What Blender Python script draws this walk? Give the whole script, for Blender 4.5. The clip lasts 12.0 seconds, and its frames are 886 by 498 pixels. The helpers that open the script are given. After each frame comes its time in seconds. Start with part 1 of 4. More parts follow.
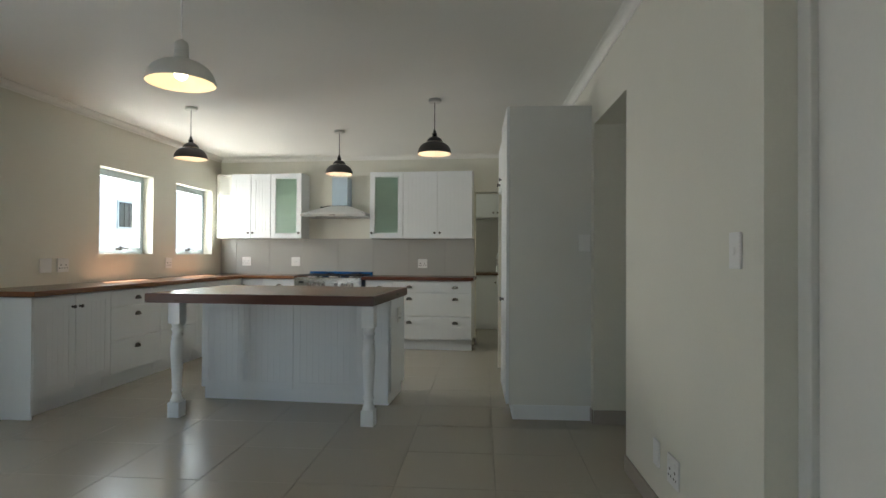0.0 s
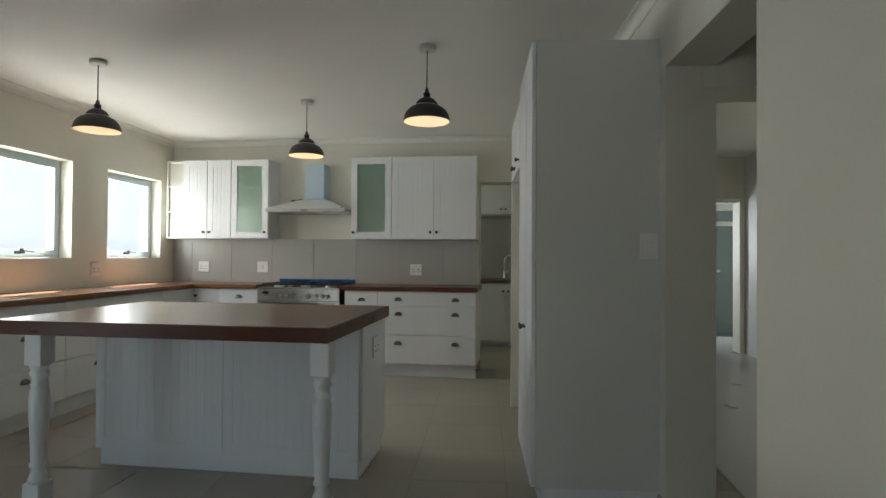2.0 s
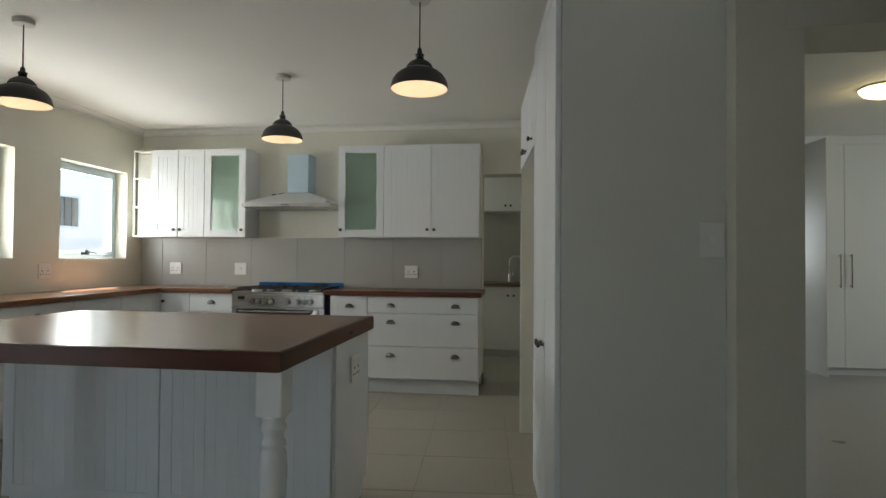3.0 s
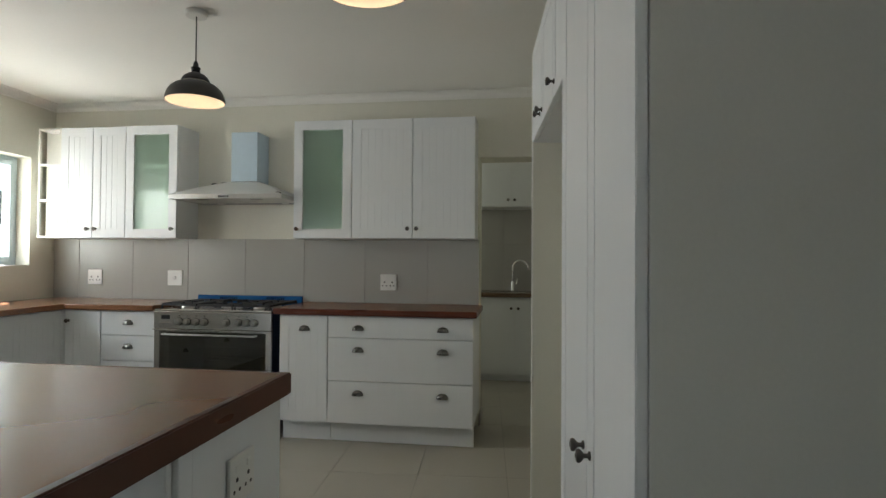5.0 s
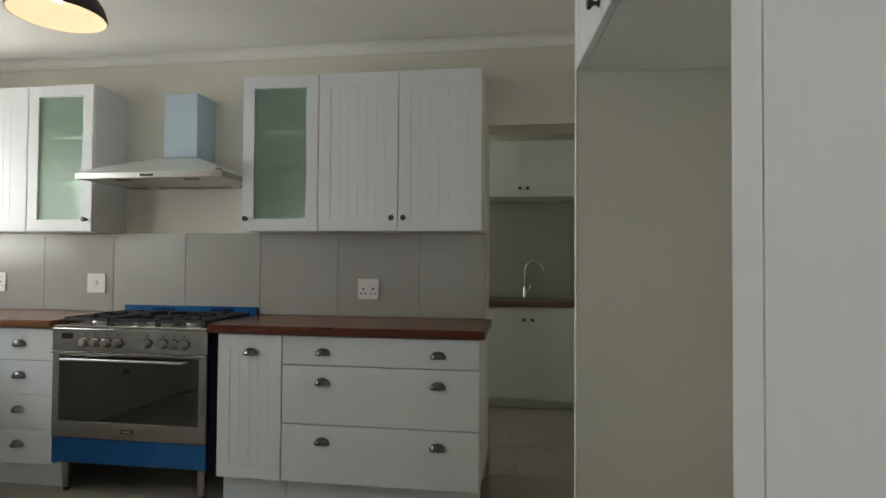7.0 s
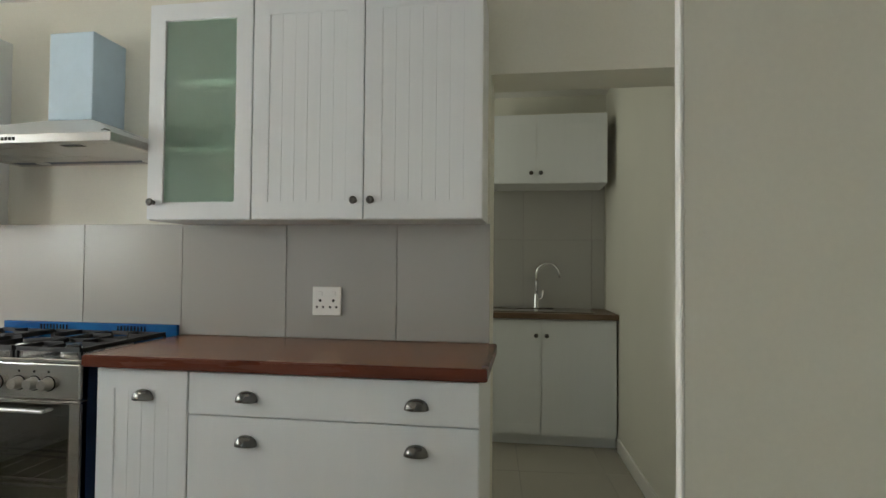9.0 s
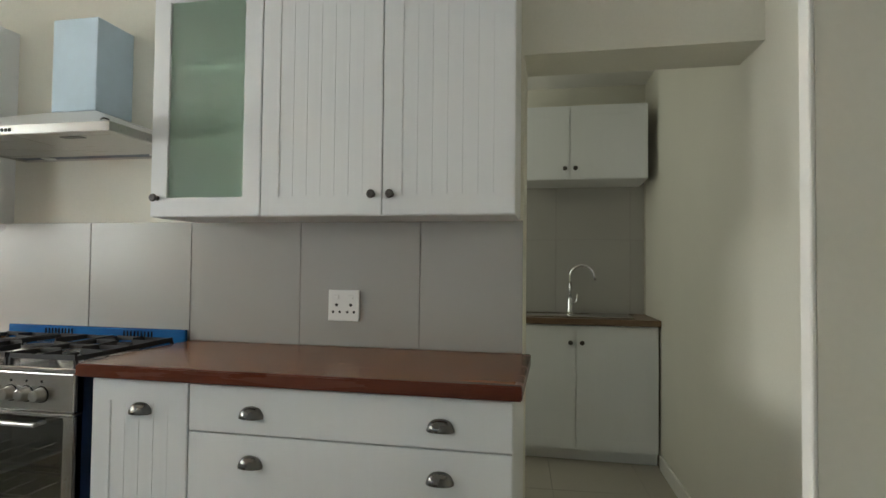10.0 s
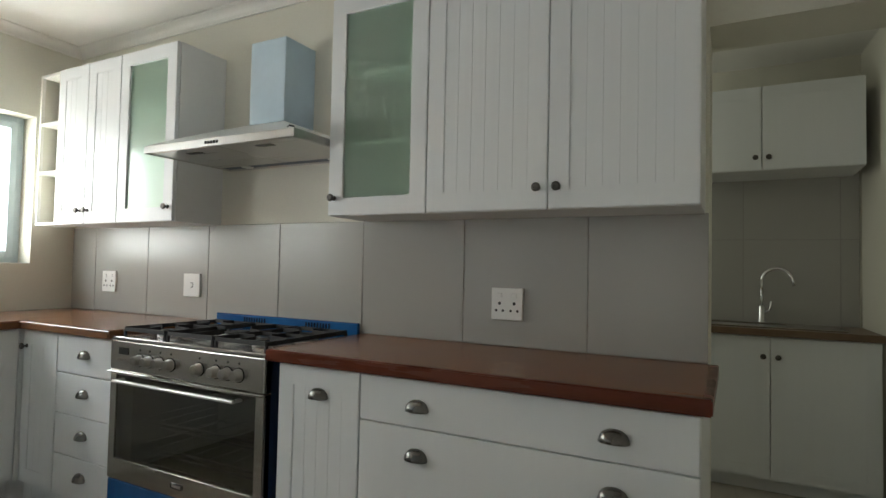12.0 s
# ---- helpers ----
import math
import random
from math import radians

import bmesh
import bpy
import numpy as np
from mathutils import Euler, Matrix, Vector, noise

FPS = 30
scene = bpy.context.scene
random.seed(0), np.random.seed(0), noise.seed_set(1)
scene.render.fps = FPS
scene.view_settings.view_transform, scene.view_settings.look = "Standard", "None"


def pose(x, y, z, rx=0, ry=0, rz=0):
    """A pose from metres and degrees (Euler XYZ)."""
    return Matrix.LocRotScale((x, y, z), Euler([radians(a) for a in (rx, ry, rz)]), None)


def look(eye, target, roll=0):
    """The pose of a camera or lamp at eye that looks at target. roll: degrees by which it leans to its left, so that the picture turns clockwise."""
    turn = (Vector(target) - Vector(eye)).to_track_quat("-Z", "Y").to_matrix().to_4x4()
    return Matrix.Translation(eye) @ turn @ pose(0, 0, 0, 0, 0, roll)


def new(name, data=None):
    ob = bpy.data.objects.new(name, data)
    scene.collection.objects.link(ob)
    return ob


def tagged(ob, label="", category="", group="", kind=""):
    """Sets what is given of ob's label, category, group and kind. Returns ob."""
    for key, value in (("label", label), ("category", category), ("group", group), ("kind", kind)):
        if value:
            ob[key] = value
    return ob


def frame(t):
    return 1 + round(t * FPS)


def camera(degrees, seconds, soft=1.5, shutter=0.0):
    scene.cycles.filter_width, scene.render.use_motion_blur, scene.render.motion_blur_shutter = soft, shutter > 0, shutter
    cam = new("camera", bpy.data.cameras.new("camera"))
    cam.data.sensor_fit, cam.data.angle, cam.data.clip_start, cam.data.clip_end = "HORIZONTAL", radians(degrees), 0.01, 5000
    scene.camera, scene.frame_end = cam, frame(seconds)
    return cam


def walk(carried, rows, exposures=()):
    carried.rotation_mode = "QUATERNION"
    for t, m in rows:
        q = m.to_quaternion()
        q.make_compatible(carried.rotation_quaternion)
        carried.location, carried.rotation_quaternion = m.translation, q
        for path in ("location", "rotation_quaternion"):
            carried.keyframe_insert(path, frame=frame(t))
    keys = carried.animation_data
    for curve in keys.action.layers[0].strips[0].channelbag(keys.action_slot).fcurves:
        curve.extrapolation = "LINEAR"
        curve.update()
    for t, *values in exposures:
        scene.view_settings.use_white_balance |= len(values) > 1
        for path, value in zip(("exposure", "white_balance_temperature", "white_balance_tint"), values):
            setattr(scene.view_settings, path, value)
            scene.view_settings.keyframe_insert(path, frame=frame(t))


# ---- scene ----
cam = camera(76.9, 12.0)
PATH = [
    (0, (0.62, -0.511, 1.204), (0.353, 1.471, 1.227), 0.3),
    (0.5, (0.588, -0.168, 1.209), (0.32, 1.814, 1.233), 0.2),
    (1, (0.524, 0.19, 1.235), (0.253, 2.171, 1.26), 0.3),
    (1.5, (0.486, 0.52, 1.232), (0.22, 2.502, 1.259), 0.3),
    (2, (0.474, 0.854, 1.241), (0.203, 2.836, 1.268), 0.4),
    (2.5, (0.42, 1.19, 1.242), (0.146, 3.171, 1.27), 0.4),
    (3, (0.405, 1.525, 1.225), (0.131, 3.506, 1.26), 0.4),
    (5, (0.357, 2.734, 1.283), (0.079, 4.714, 1.317), 0.4),
    (5.5, (0.324, 2.989, 1.264), (0.037, 4.968, 1.301), 0.4),
    (6, (0.298, 3.236, 1.274), (0.002, 5.214, 1.314), 0.3),
    (6.5, (0.274, 3.499, 1.266), (-0.015, 5.478, 1.307), 0.4),
    (7, (0.248, 3.751, 1.26), (-0.037, 5.73, 1.306), 0.4),
    (9, (0.188, 4.673, 1.259), (-0.109, 6.651, 1.312), 0.5),
    (9.5, (0.155, 4.822, 1.256), (-0.158, 6.796, 1.313), 0.4),
    (10, (0.153, 4.895, 1.256), (-0.24, 6.855, 1.315), 0.6),
    (10.5, (0.156, 4.937, 1.25), (-0.37, 6.865, 1.309), 0.7),
    (11, (0.147, 4.951, 1.238), (-0.533, 6.831, 1.303), 0.7),
    (11.5, (0.126, 4.959, 1.229), (-0.686, 6.785, 1.301), 1.0),
    (12, (0.112, 4.963, 1.226), (-0.815, 6.734, 1.295), 1.2),
]
walk(cam, [(t, look(eye, target, roll)) for t, eye, target, roll in PATH], [(0, 3.55), (0.5, 3.51), (2, 3.20), (3, 3.21), (5, 3.28), (6, 3.22), (7, 3.28), (9, 3.81), (10, 3.86), (11, 3.75), (12, 3.40)])


# ---- world, sun, large lights ----
world = bpy.data.worlds.new("sky")
scene.world = world
world.use_nodes = True
wn = world.node_tree
sky = wn.nodes.new("ShaderNodeTexSky")
sky.sky_type = 'NISHITA'
sky.sun_disc = False
SUN_TO = Vector((-0.448, 0.36, 1.0)).normalized()
sky.sun_elevation = math.asin(SUN_TO.z)
sky.sun_rotation = math.atan2(SUN_TO.x, SUN_TO.y)
wn.links.new(sky.outputs[0], wn.nodes["Background"].inputs[0])
wn.nodes["Background"].inputs[1].default_value = 0.05

sun = new("sun", bpy.data.lights.new("sun", 'SUN'))
sun.data.energy, sun.data.angle, sun.data.color = 5.0, radians(0.5), (1.0, 0.96, 0.9)
sun.matrix_world = look(SUN_TO * 30, (0, 0, 0))


def daylight(name, m, w, h, power, colour=(0.98, 0.99, 0.94)):
    """Area lamp standing in for sky light; the lamp's -z looks into the room."""
    ob = new(name, bpy.data.lights.new(name, 'AREA'))
    ob.data.shape, ob.data.size, ob.data.size_y = 'RECTANGLE', w, h
    ob.data.energy, ob.data.color = power, colour
    ob.matrix_world = m
    return ob


LEFT = pose(-3.58, 6.0, 0, 0, 0, 2.86)      # left wall: +x into the room, +y along it
RIGHT = pose(1.15, 3.74, 0, 0, 0, 4.46)     # right wall: -x into the room, +y along it
BACK_Y = 7.03
CEIL = 2.58
WIN = [(-1.475, -0.59), (-0.118, 0.775)]
WIN_Z = (1.2, 2.085)
SIDE_DOOR = (-5.9, -4.4)
for a, b in WIN:
    daylight("window_daylight", LEFT @ pose(-0.45, (a + b) / 2, (WIN_Z[0] + WIN_Z[1]) / 2, 0, -90, 0), 1.0, 1.0, 3.8)
daylight("side_door_daylight", LEFT @ pose(-0.1, sum(SIDE_DOOR) / 2, 1.05, 0, -90, 0), 1.4, 1.9, 0.62, (0.62, 0.81, 1.0))
# weak lamp added at the assumed, unseen rear door
daylight("rear_fill", pose(-1.85, -3.55, 1.1, 90, 0, 0) @ pose(0, 0, 0, 0, 180, 0), 1.7, 2.0, 0.04, (0.90, 0.95, 0.98))
# lamps added for unseen daylight; no windows are built in these rooms
daylight("bedroom_fill", pose(6.3, 6.0, 1.5, 0, 90, 0), 1.4, 1.4, 2.0, (0.94, 0.99, 0.95))
daylight("bathroom_daylight", pose(2.32, 10.15, 1.5, 0, -90, 0), 0.9, 0.9, 3.5, (0.9, 0.96, 1.0))
daylight("scullery_daylight", pose(-1.5, 8.15, 1.95, 0, -90, 0), 1.0, 1.1, 0.54, (0.98, 1.0, 0.88))

# ---- materials ----


def mat(name, base, rough=0.5, metal=0.0, vary=0.06, scale=6.0, bump=0.0, bscale=60.0, stretch=(1, 1, 1), spec=0.5, coat=0.0, rvary=0.08, per_piece=0.0, base2=None, finecol=0.35):
    m = bpy.data.materials.new(name)
    m.use_nodes = True
    nt = m.node_tree
    n, l = nt.nodes, nt.links
    p = n["Principled BSDF"]
    p.inputs["Metallic"].default_value = metal
    p.inputs["Specular IOR Level"].default_value = spec
    p.inputs["Coat Weight"].default_value = coat
    p.inputs["Coat Roughness"].default_value = 0.12
    tc = n.new("ShaderNodeTexCoord")
    mp = n.new("ShaderNodeMapping")
    mp.inputs["Scale"].default_value = stretch
    l.new(tc.outputs["Object"], mp.inputs[0])
    vec = mp.outputs[0]
    if per_piece:
        oi = n.new("ShaderNodeObjectInfo")
        add = n.new("ShaderNodeVectorMath")
        add.operation = 'MULTIPLY_ADD'
        l.new(oi.outputs["Random"], add.inputs[0])
        add.inputs[1].default_value = (37.0, 23.0, 11.0)
        l.new(mp.outputs[0], add.inputs[2])
        vec = add.outputs[0]
    big = n.new("ShaderNodeTexNoise")
    big.inputs["Scale"].default_value, big.inputs["Detail"].default_value = scale, 5 if finecol else 1
    l.new(vec, big.inputs[0])
    fine = n.new("ShaderNodeTexNoise")
    fine.inputs["Scale"].default_value, fine.inputs["Detail"].default_value = bscale, 4
    l.new(vec, fine.inputs[0])
    ramp = n.new("ShaderNodeValToRGB")
    dark = base2 or [c * (1 - vary) for c in base]
    light = base if base2 else [min(1, c * (1 + vary * 0.6)) for c in base]
    ramp.color_ramp.elements[0].color, ramp.color_ramp.elements[0].position = (*dark, 1), 0.3 if finecol else 0.0
    ramp.color_ramp.elements[1].color, ramp.color_ramp.elements[1].position = (*light, 1), 0.7 if finecol else 1.0
    mixf = n.new("ShaderNodeMath")
    mixf.operation = 'MULTIPLY_ADD'
    l.new(fine.outputs[0], mixf.inputs[0])
    mixf.inputs[1].default_value = finecol
    sub = n.new("ShaderNodeMath")
    sub.operation = 'MULTIPLY_ADD'
    l.new(big.outputs[0], sub.inputs[0])
    sub.inputs[1].default_value, sub.inputs[2].default_value = 0.8, 0.1 - finecol / 2
    l.new(sub.outputs[0], mixf.inputs[2])
    l.new(mixf.outputs[0], ramp.inputs[0])
    col = ramp.outputs[0]
    if per_piece:
        oi2 = n.new("ShaderNodeObjectInfo")
        hsv = n.new("ShaderNodeHueSaturation")
        mr = n.new("ShaderNodeMapRange")
        mr.inputs["To Min"].default_value, mr.inputs["To Max"].default_value = 1 - per_piece, 1 + per_piece
        l.new(oi2.outputs["Random"], mr.inputs[0])
        l.new(mr.outputs[0], hsv.inputs["Value"])
        l.new(col, hsv.inputs["Color"])
        col = hsv.outputs[0]
    l.new(col, p.inputs["Base Color"])
    rr = n.new("ShaderNodeMapRange")
    rr.inputs["To Min"].default_value, rr.inputs["To Max"].default_value = max(0.02, rough - rvary), min(1, rough + rvary)
    l.new(big.outputs[0], rr.inputs[0])
    l.new(rr.outputs[0], p.inputs["Roughness"])
    if bump:
        b = n.new("ShaderNodeBump")
        b.inputs["Strength"].default_value, b.inputs["Distance"].default_value = bump, 0.002
        l.new(fine.outputs[0], b.inputs["Height"])
        l.new(b.outputs[0], p.inputs["Normal"])
    return m


def glass(name, colour, rough=0.0, ior=1.45, trans=1.0, coat=0.0):
    m = bpy.data.materials.new(name)
    m.use_nodes = True
    p = m.node_tree.nodes["Principled BSDF"]
    p.inputs["Base Color"].default_value = (*colour, 1)
    p.inputs["Roughness"].default_value = rough
    p.inputs["Transmission Weight"].default_value = trans
    p.inputs["IOR"].default_value = ior
    p.inputs["Coat Weight"].default_value = coat
    p.inputs["Coat Roughness"].default_value = 0.09
    return m


def clear_glass(name, colour, gloss):
    """Thin clear glazing: light goes straight through, a little is mirrored."""
    m = bpy.data.materials.new(name)
    m.use_nodes = True
    n, l = m.node_tree.nodes, m.node_tree.links
    n.remove(n["Principled BSDF"])
    tr, gl, mx = n.new("ShaderNodeBsdfTransparent"), n.new("ShaderNodeBsdfGlossy"), n.new("ShaderNodeMixShader")
    tr.inputs["Color"].default_value = (*colour, 1)
    gl.inputs["Roughness"].default_value = 0.01
    mx.inputs[0].default_value = gloss
    l.new(tr.outputs[0], mx.inputs[1])
    l.new(gl.outputs[0], mx.inputs[2])
    l.new(mx.outputs[0], n["Material Output"].inputs["Surface"])
    return m


def glow(name, colour, strength):
    m = bpy.data.materials.new(name)
    m.use_nodes = True
    p = m.node_tree.nodes["Principled BSDF"]
    p.inputs["Base Color"].default_value = (*colour, 1)
    p.inputs["Emission Color"].default_value = (*colour, 1)
    p.inputs["Emission Strength"].default_value = strength
    return m


PAINT = mat("cream_wall_paint", (0.735, 0.72, 0.63), 0.62, vary=0.05, scale=1.3, bump=0.12, bscale=90)
CEILING = mat("ceiling_paint", (0.84, 0.83, 0.785), 0.7, vary=0.03, scale=1.0, bump=0.08, bscale=70)
WHITE = mat("white_cabinet_lacquer", (0.785, 0.81, 0.825), 0.36, vary=0.025, scale=2.5, bump=0.10, bscale=38, stretch=(1, 1, 0.06))
CARCASS = mat("white_melamine", (0.78, 0.79, 0.79), 0.45, vary=0.03, scale=3)
SIDE = mat("grey_white_melamine", (0.70, 0.705, 0.665), 0.48, vary=0.05, scale=1.1, bump=0.03, bscale=120)
TRIM = mat("white_trim_paint", (0.78, 0.77, 0.72), 0.5, vary=0.03, scale=3)
MAHOGANY = mat("varnished_red_mahogany", (0.225, 0.090, 0.032), 0.24, scale=2.2, bscale=30, stretch=(1, 9, 9), spec=0.22, coat=0.05, base2=(0.168, 0.061, 0.024))
MAHOGANY_Y = mat("varnished_mahogany_lengthwise", (0.235, 0.108, 0.050), 0.22, scale=2.2, bscale=30, stretch=(9, 1, 9), coat=0.15, base2=(0.175, 0.076, 0.036))
# island top: base lightened and warmed to imitate the ceiling's glow on it
ISLAND_WOOD = mat("varnished_mahogany_glow", (0.205, 0.090, 0.038), 0.27, scale=1.3, bscale=18, stretch=(1, 3, 3), spec=0.42, coat=0.0, rvary=0.0, base2=(0.165, 0.066, 0.029), finecol=0.0)
MAHOGANY_LIP = mat("darker_mahogany_lipping", (0.135, 0.036, 0.018), 0.26, scale=2.2, bscale=30, stretch=(1, 9, 9), spec=0.3, base2=(0.095, 0.024, 0.013))
# island edges: same wood, coloured darker than the lightened top
ISLAND_LIP = mat("darker_mahogany_edge", (0.100, 0.034, 0.019), 0.30, scale=3.0, bscale=14, stretch=(1, 1, 4), spec=0.25, base2=(0.078, 0.025, 0.014), finecol=0.1)
for varnished in (MAHOGANY, ISLAND_WOOD):     # gloss tinted by hand to give warm reflections
    varnished.node_tree.nodes["Principled BSDF"].inputs["Specular Tint"].default_value = (1.0, 0.84, 0.66, 1)
OAK = mat("brown_worktop", (0.20, 0.13, 0.075), 0.38, scale=3, bscale=40, stretch=(1, 8, 8), base2=(0.12, 0.07, 0.04))


def tile_mat(name, base, rough, amount=0.03, scale=1.3):
    """Porcelain: soft clouding that runs on from tile to tile, each tile a little lighter or darker."""
    m = bpy.data.materials.new(name)
    m.use_nodes = True
    n, l = m.node_tree.nodes, m.node_tree.links
    p = n["Principled BSDF"]
    geo = n.new("ShaderNodeNewGeometry")
    cloud = n.new("ShaderNodeTexNoise")
    cloud.inputs["Scale"].default_value, cloud.inputs["Detail"].default_value, cloud.inputs["Roughness"].default_value = scale, 2, 0.4
    l.new(geo.outputs["Position"], cloud.inputs["Vector"])
    oi = n.new("ShaderNodeObjectInfo")
    f = n.new("ShaderNodeMath")
    f.operation = 'MULTIPLY_ADD'
    l.new(oi.outputs["Random"], f.inputs[0])
    f.inputs[1].default_value = 0.5
    l.new(cloud.outputs[0], f.inputs[2])
    mx = n.new("ShaderNodeMix")
    mx.data_type = 'RGBA'
    l.new(f.outputs[0], mx.inputs["Factor"])
    mx.inputs["A"].default_value = (*[c * (1 - amount) for c in base], 1)
    mx.inputs["B"].default_value = (*[c * (1 + amount) for c in base], 1)
    l.new(mx.outputs["Result"], p.inputs["Base Color"])
    p.inputs["Roughness"].default_value = rough
    return m


GROUT = mat("grey_grout", (0.27, 0.25, 0.22), 0.85, vary=0.15, scale=8)
SPLASH = mat("taupe_wall_tile", (0.378, 0.371, 0.345), 0.29, vary=0.06, scale=2.0, bscale=24, per_piece=0.03, rvary=0.03, finecol=0.0)
TILE = tile_mat("beige_porcelain_tile", (0.375, 0.347, 0.295), 0.27)
SPLASH_GROUT = mat("taupe_grout", (0.33, 0.31, 0.29), 0.85, vary=0.1)
SKIRT = mat("taupe_skirting_tile", (0.34, 0.30, 0.26), 0.4, vary=0.1, scale=4)
STEEL = mat("brushed_stainless_steel", (0.46, 0.445, 0.415), 0.24, metal=1.0, vary=0.06, scale=3, bump=0.05, bscale=60, stretch=(1, 30, 30))
CHROME = mat("chrome", (0.75, 0.76, 0.78), 0.08, metal=1.0, vary=0.02, rvary=0.03)
PEWTER = mat("pewter", (0.18, 0.175, 0.165), 0.27, metal=1.0, vary=0.2, scale=30, bump=0.05, bscale=200)
BRONZE = mat("dark_bronze", (0.10, 0.092, 0.085), 0.30, metal=0.8, vary=0.2, scale=40)
IRON = mat("cast_iron", (0.013, 0.013, 0.014), 0.68, vary=0.3, scale=30, bump=0.2, bscale=300)
BLACK = mat("black_enamel", (0.012, 0.012, 0.014), 0.25, vary=0.2, scale=20)
RUBBER = mat("dark_blue_side", (0.018, 0.040, 0.105), 0.36, vary=0.2, scale=5)
FILM_BLUE = mat("blue_protective_film", (0.011, 0.118, 0.315), 0.20, vary=0.35, scale=5, bump=0.25, bscale=18, base2=(0.007, 0.065, 0.22))
FILM_PALE = mat("pale_blue_protective_film", (0.46, 0.58, 0.67), 0.34, vary=0.07, scale=4, bump=0.12, bscale=16)
SHADE = mat("charcoal_lamp_enamel", (0.046, 0.044, 0.043), 0.48, vary=0.15, scale=9)
SHADE_IN = mat("cream_lamp_inside", (0.82, 0.72, 0.60), 0.55, vary=0.03)
SHADE_WHITE = mat("white_lamp_enamel", (0.66, 0.65, 0.61), 0.4, vary=0.03)
PLASTIC = mat("white_plastic", (0.80, 0.80, 0.78), 0.35, vary=0.02)
HOLE = mat("dark_socket_hole", (0.03, 0.03, 0.03), 0.6)
ALU = mat("grey_white_aluminium", (0.45, 0.53, 0.57), 0.4, metal=0.1, vary=0.04)
HOOD_STEEL = mat("bright_brushed_steel", (0.54, 0.53, 0.51), 0.30, metal=1.0, vary=0.06, scale=3, bump=0.05, bscale=60, stretch=(1, 30, 30))
BURNER = mat("cast_aluminium_burner", (0.62, 0.61, 0.59), 0.34, metal=1.0, vary=0.1, scale=20)
FILM_CLEAR = mat("milky_protective_film", (0.60, 0.615, 0.61), 0.30, vary=0.05, scale=4, bump=0.10, bscale=14)
KNOB = mat("satin_knob", (0.36, 0.345, 0.32), 0.30, metal=1.0, vary=0.1, scale=30)
SCREEN = mat("dark_display", (0.012, 0.013, 0.014), 0.12)
OVEN_GLASS = clear_glass("smoked_oven_glass", (0.50, 0.50, 0.43), 0.14)
ENAMEL = mat("grey_oven_enamel", (0.30, 0.29, 0.25), 0.4, vary=0.15, scale=5)
FROST = glass("frosted_green_glass", (0.63, 0.83, 0.68), 0.28, trans=0.90, coat=0.8)
SHOWER_GLASS = clear_glass("grey_shower_glass", (0.36, 0.43, 0.46), 0.12)
PANE = clear_glass("clear_pane", (0.97, 0.99, 0.99), 0.05)
BULB = glow("warm_bulb", (1.0, 0.82, 0.58), 1.2)
DOME = glow("warm_ceiling_dome", (1.0, 0.82, 0.35), 0.5)
RENDER_WALL = mat("white_render", (0.60, 0.61, 0.62), 0.8, vary=0.05, scale=1.5, bump=0.1, bscale=60)
PAVING = mat("grey_concrete_paving", (0.20, 0.20, 0.20), 0.8, vary=0.10, scale=1.2)
DARKWIN = mat("dark_window_glass", (0.03, 0.035, 0.04), 0.1)
BED_FLOOR = mat("grey_bedroom_tile", (0.36, 0.36, 0.36), 0.3, vary=0.08, scale=2)

# ---- building helpers ----


def box(bm, x0, x1, y0, y1, z0, z1):
    vs = [bm.verts.new(c) for c in ((x0, y0, z0), (x1, y0, z0), (x1, y1, z0), (x0, y1, z0), (x0, y0, z1), (x1, y0, z1), (x1, y1, z1), (x0, y1, z1))]
    for f in ((3, 2, 1, 0), (4, 5, 6, 7), (0, 1, 5, 4), (1, 2, 6, 5), (2, 3, 7, 6), (3, 0, 4, 7)):
        bm.faces.new([vs[i] for i in f])
    return bm


def boxes(*specs):
    bm = bmesh.new()
    for s in specs:
        box(bm, *s)
    return bm


def soft(bm, r=0.002, seg=1):
    bmesh.ops.bevel(bm, geom=[e for e in bm.edges], offset=r, segments=seg, affect='EDGES', profile=0.5)
    return bm


def lathe(profile, seg=24, bm=None, centre=(0, 0, 0), axis='z', closed=False):
    """Turn (radius, height) pairs round an axis."""
    bm = bm or bmesh.new()
    rings = []
    for r, h in profile:
        ring = []
        for i in range(seg):
            a = 2 * math.pi * i / seg
            c, s = r * math.cos(a), r * math.sin(a)
            v = {'z': (c, s, h), 'x': (h, c, s), 'y': (c, -h, s)}[axis]
            ring.append(bm.verts.new((centre[0] + v[0], centre[1] + v[1], centre[2] + v[2])))
        rings.append(ring)
    for a, b in zip(rings, rings[1:]):
        for i in range(seg):
            f = bm.faces.new((a[i], a[(i + 1) % seg], b[(i + 1) % seg], b[i]))
            f.smooth = True
    if not closed:
        for ring, flip in ((rings[0], True), (rings[-1], False)):
            bm.faces.new(ring[::-1] if flip else ring)
    bmesh.ops.recalc_face_normals(bm, faces=bm.faces)
    return bm


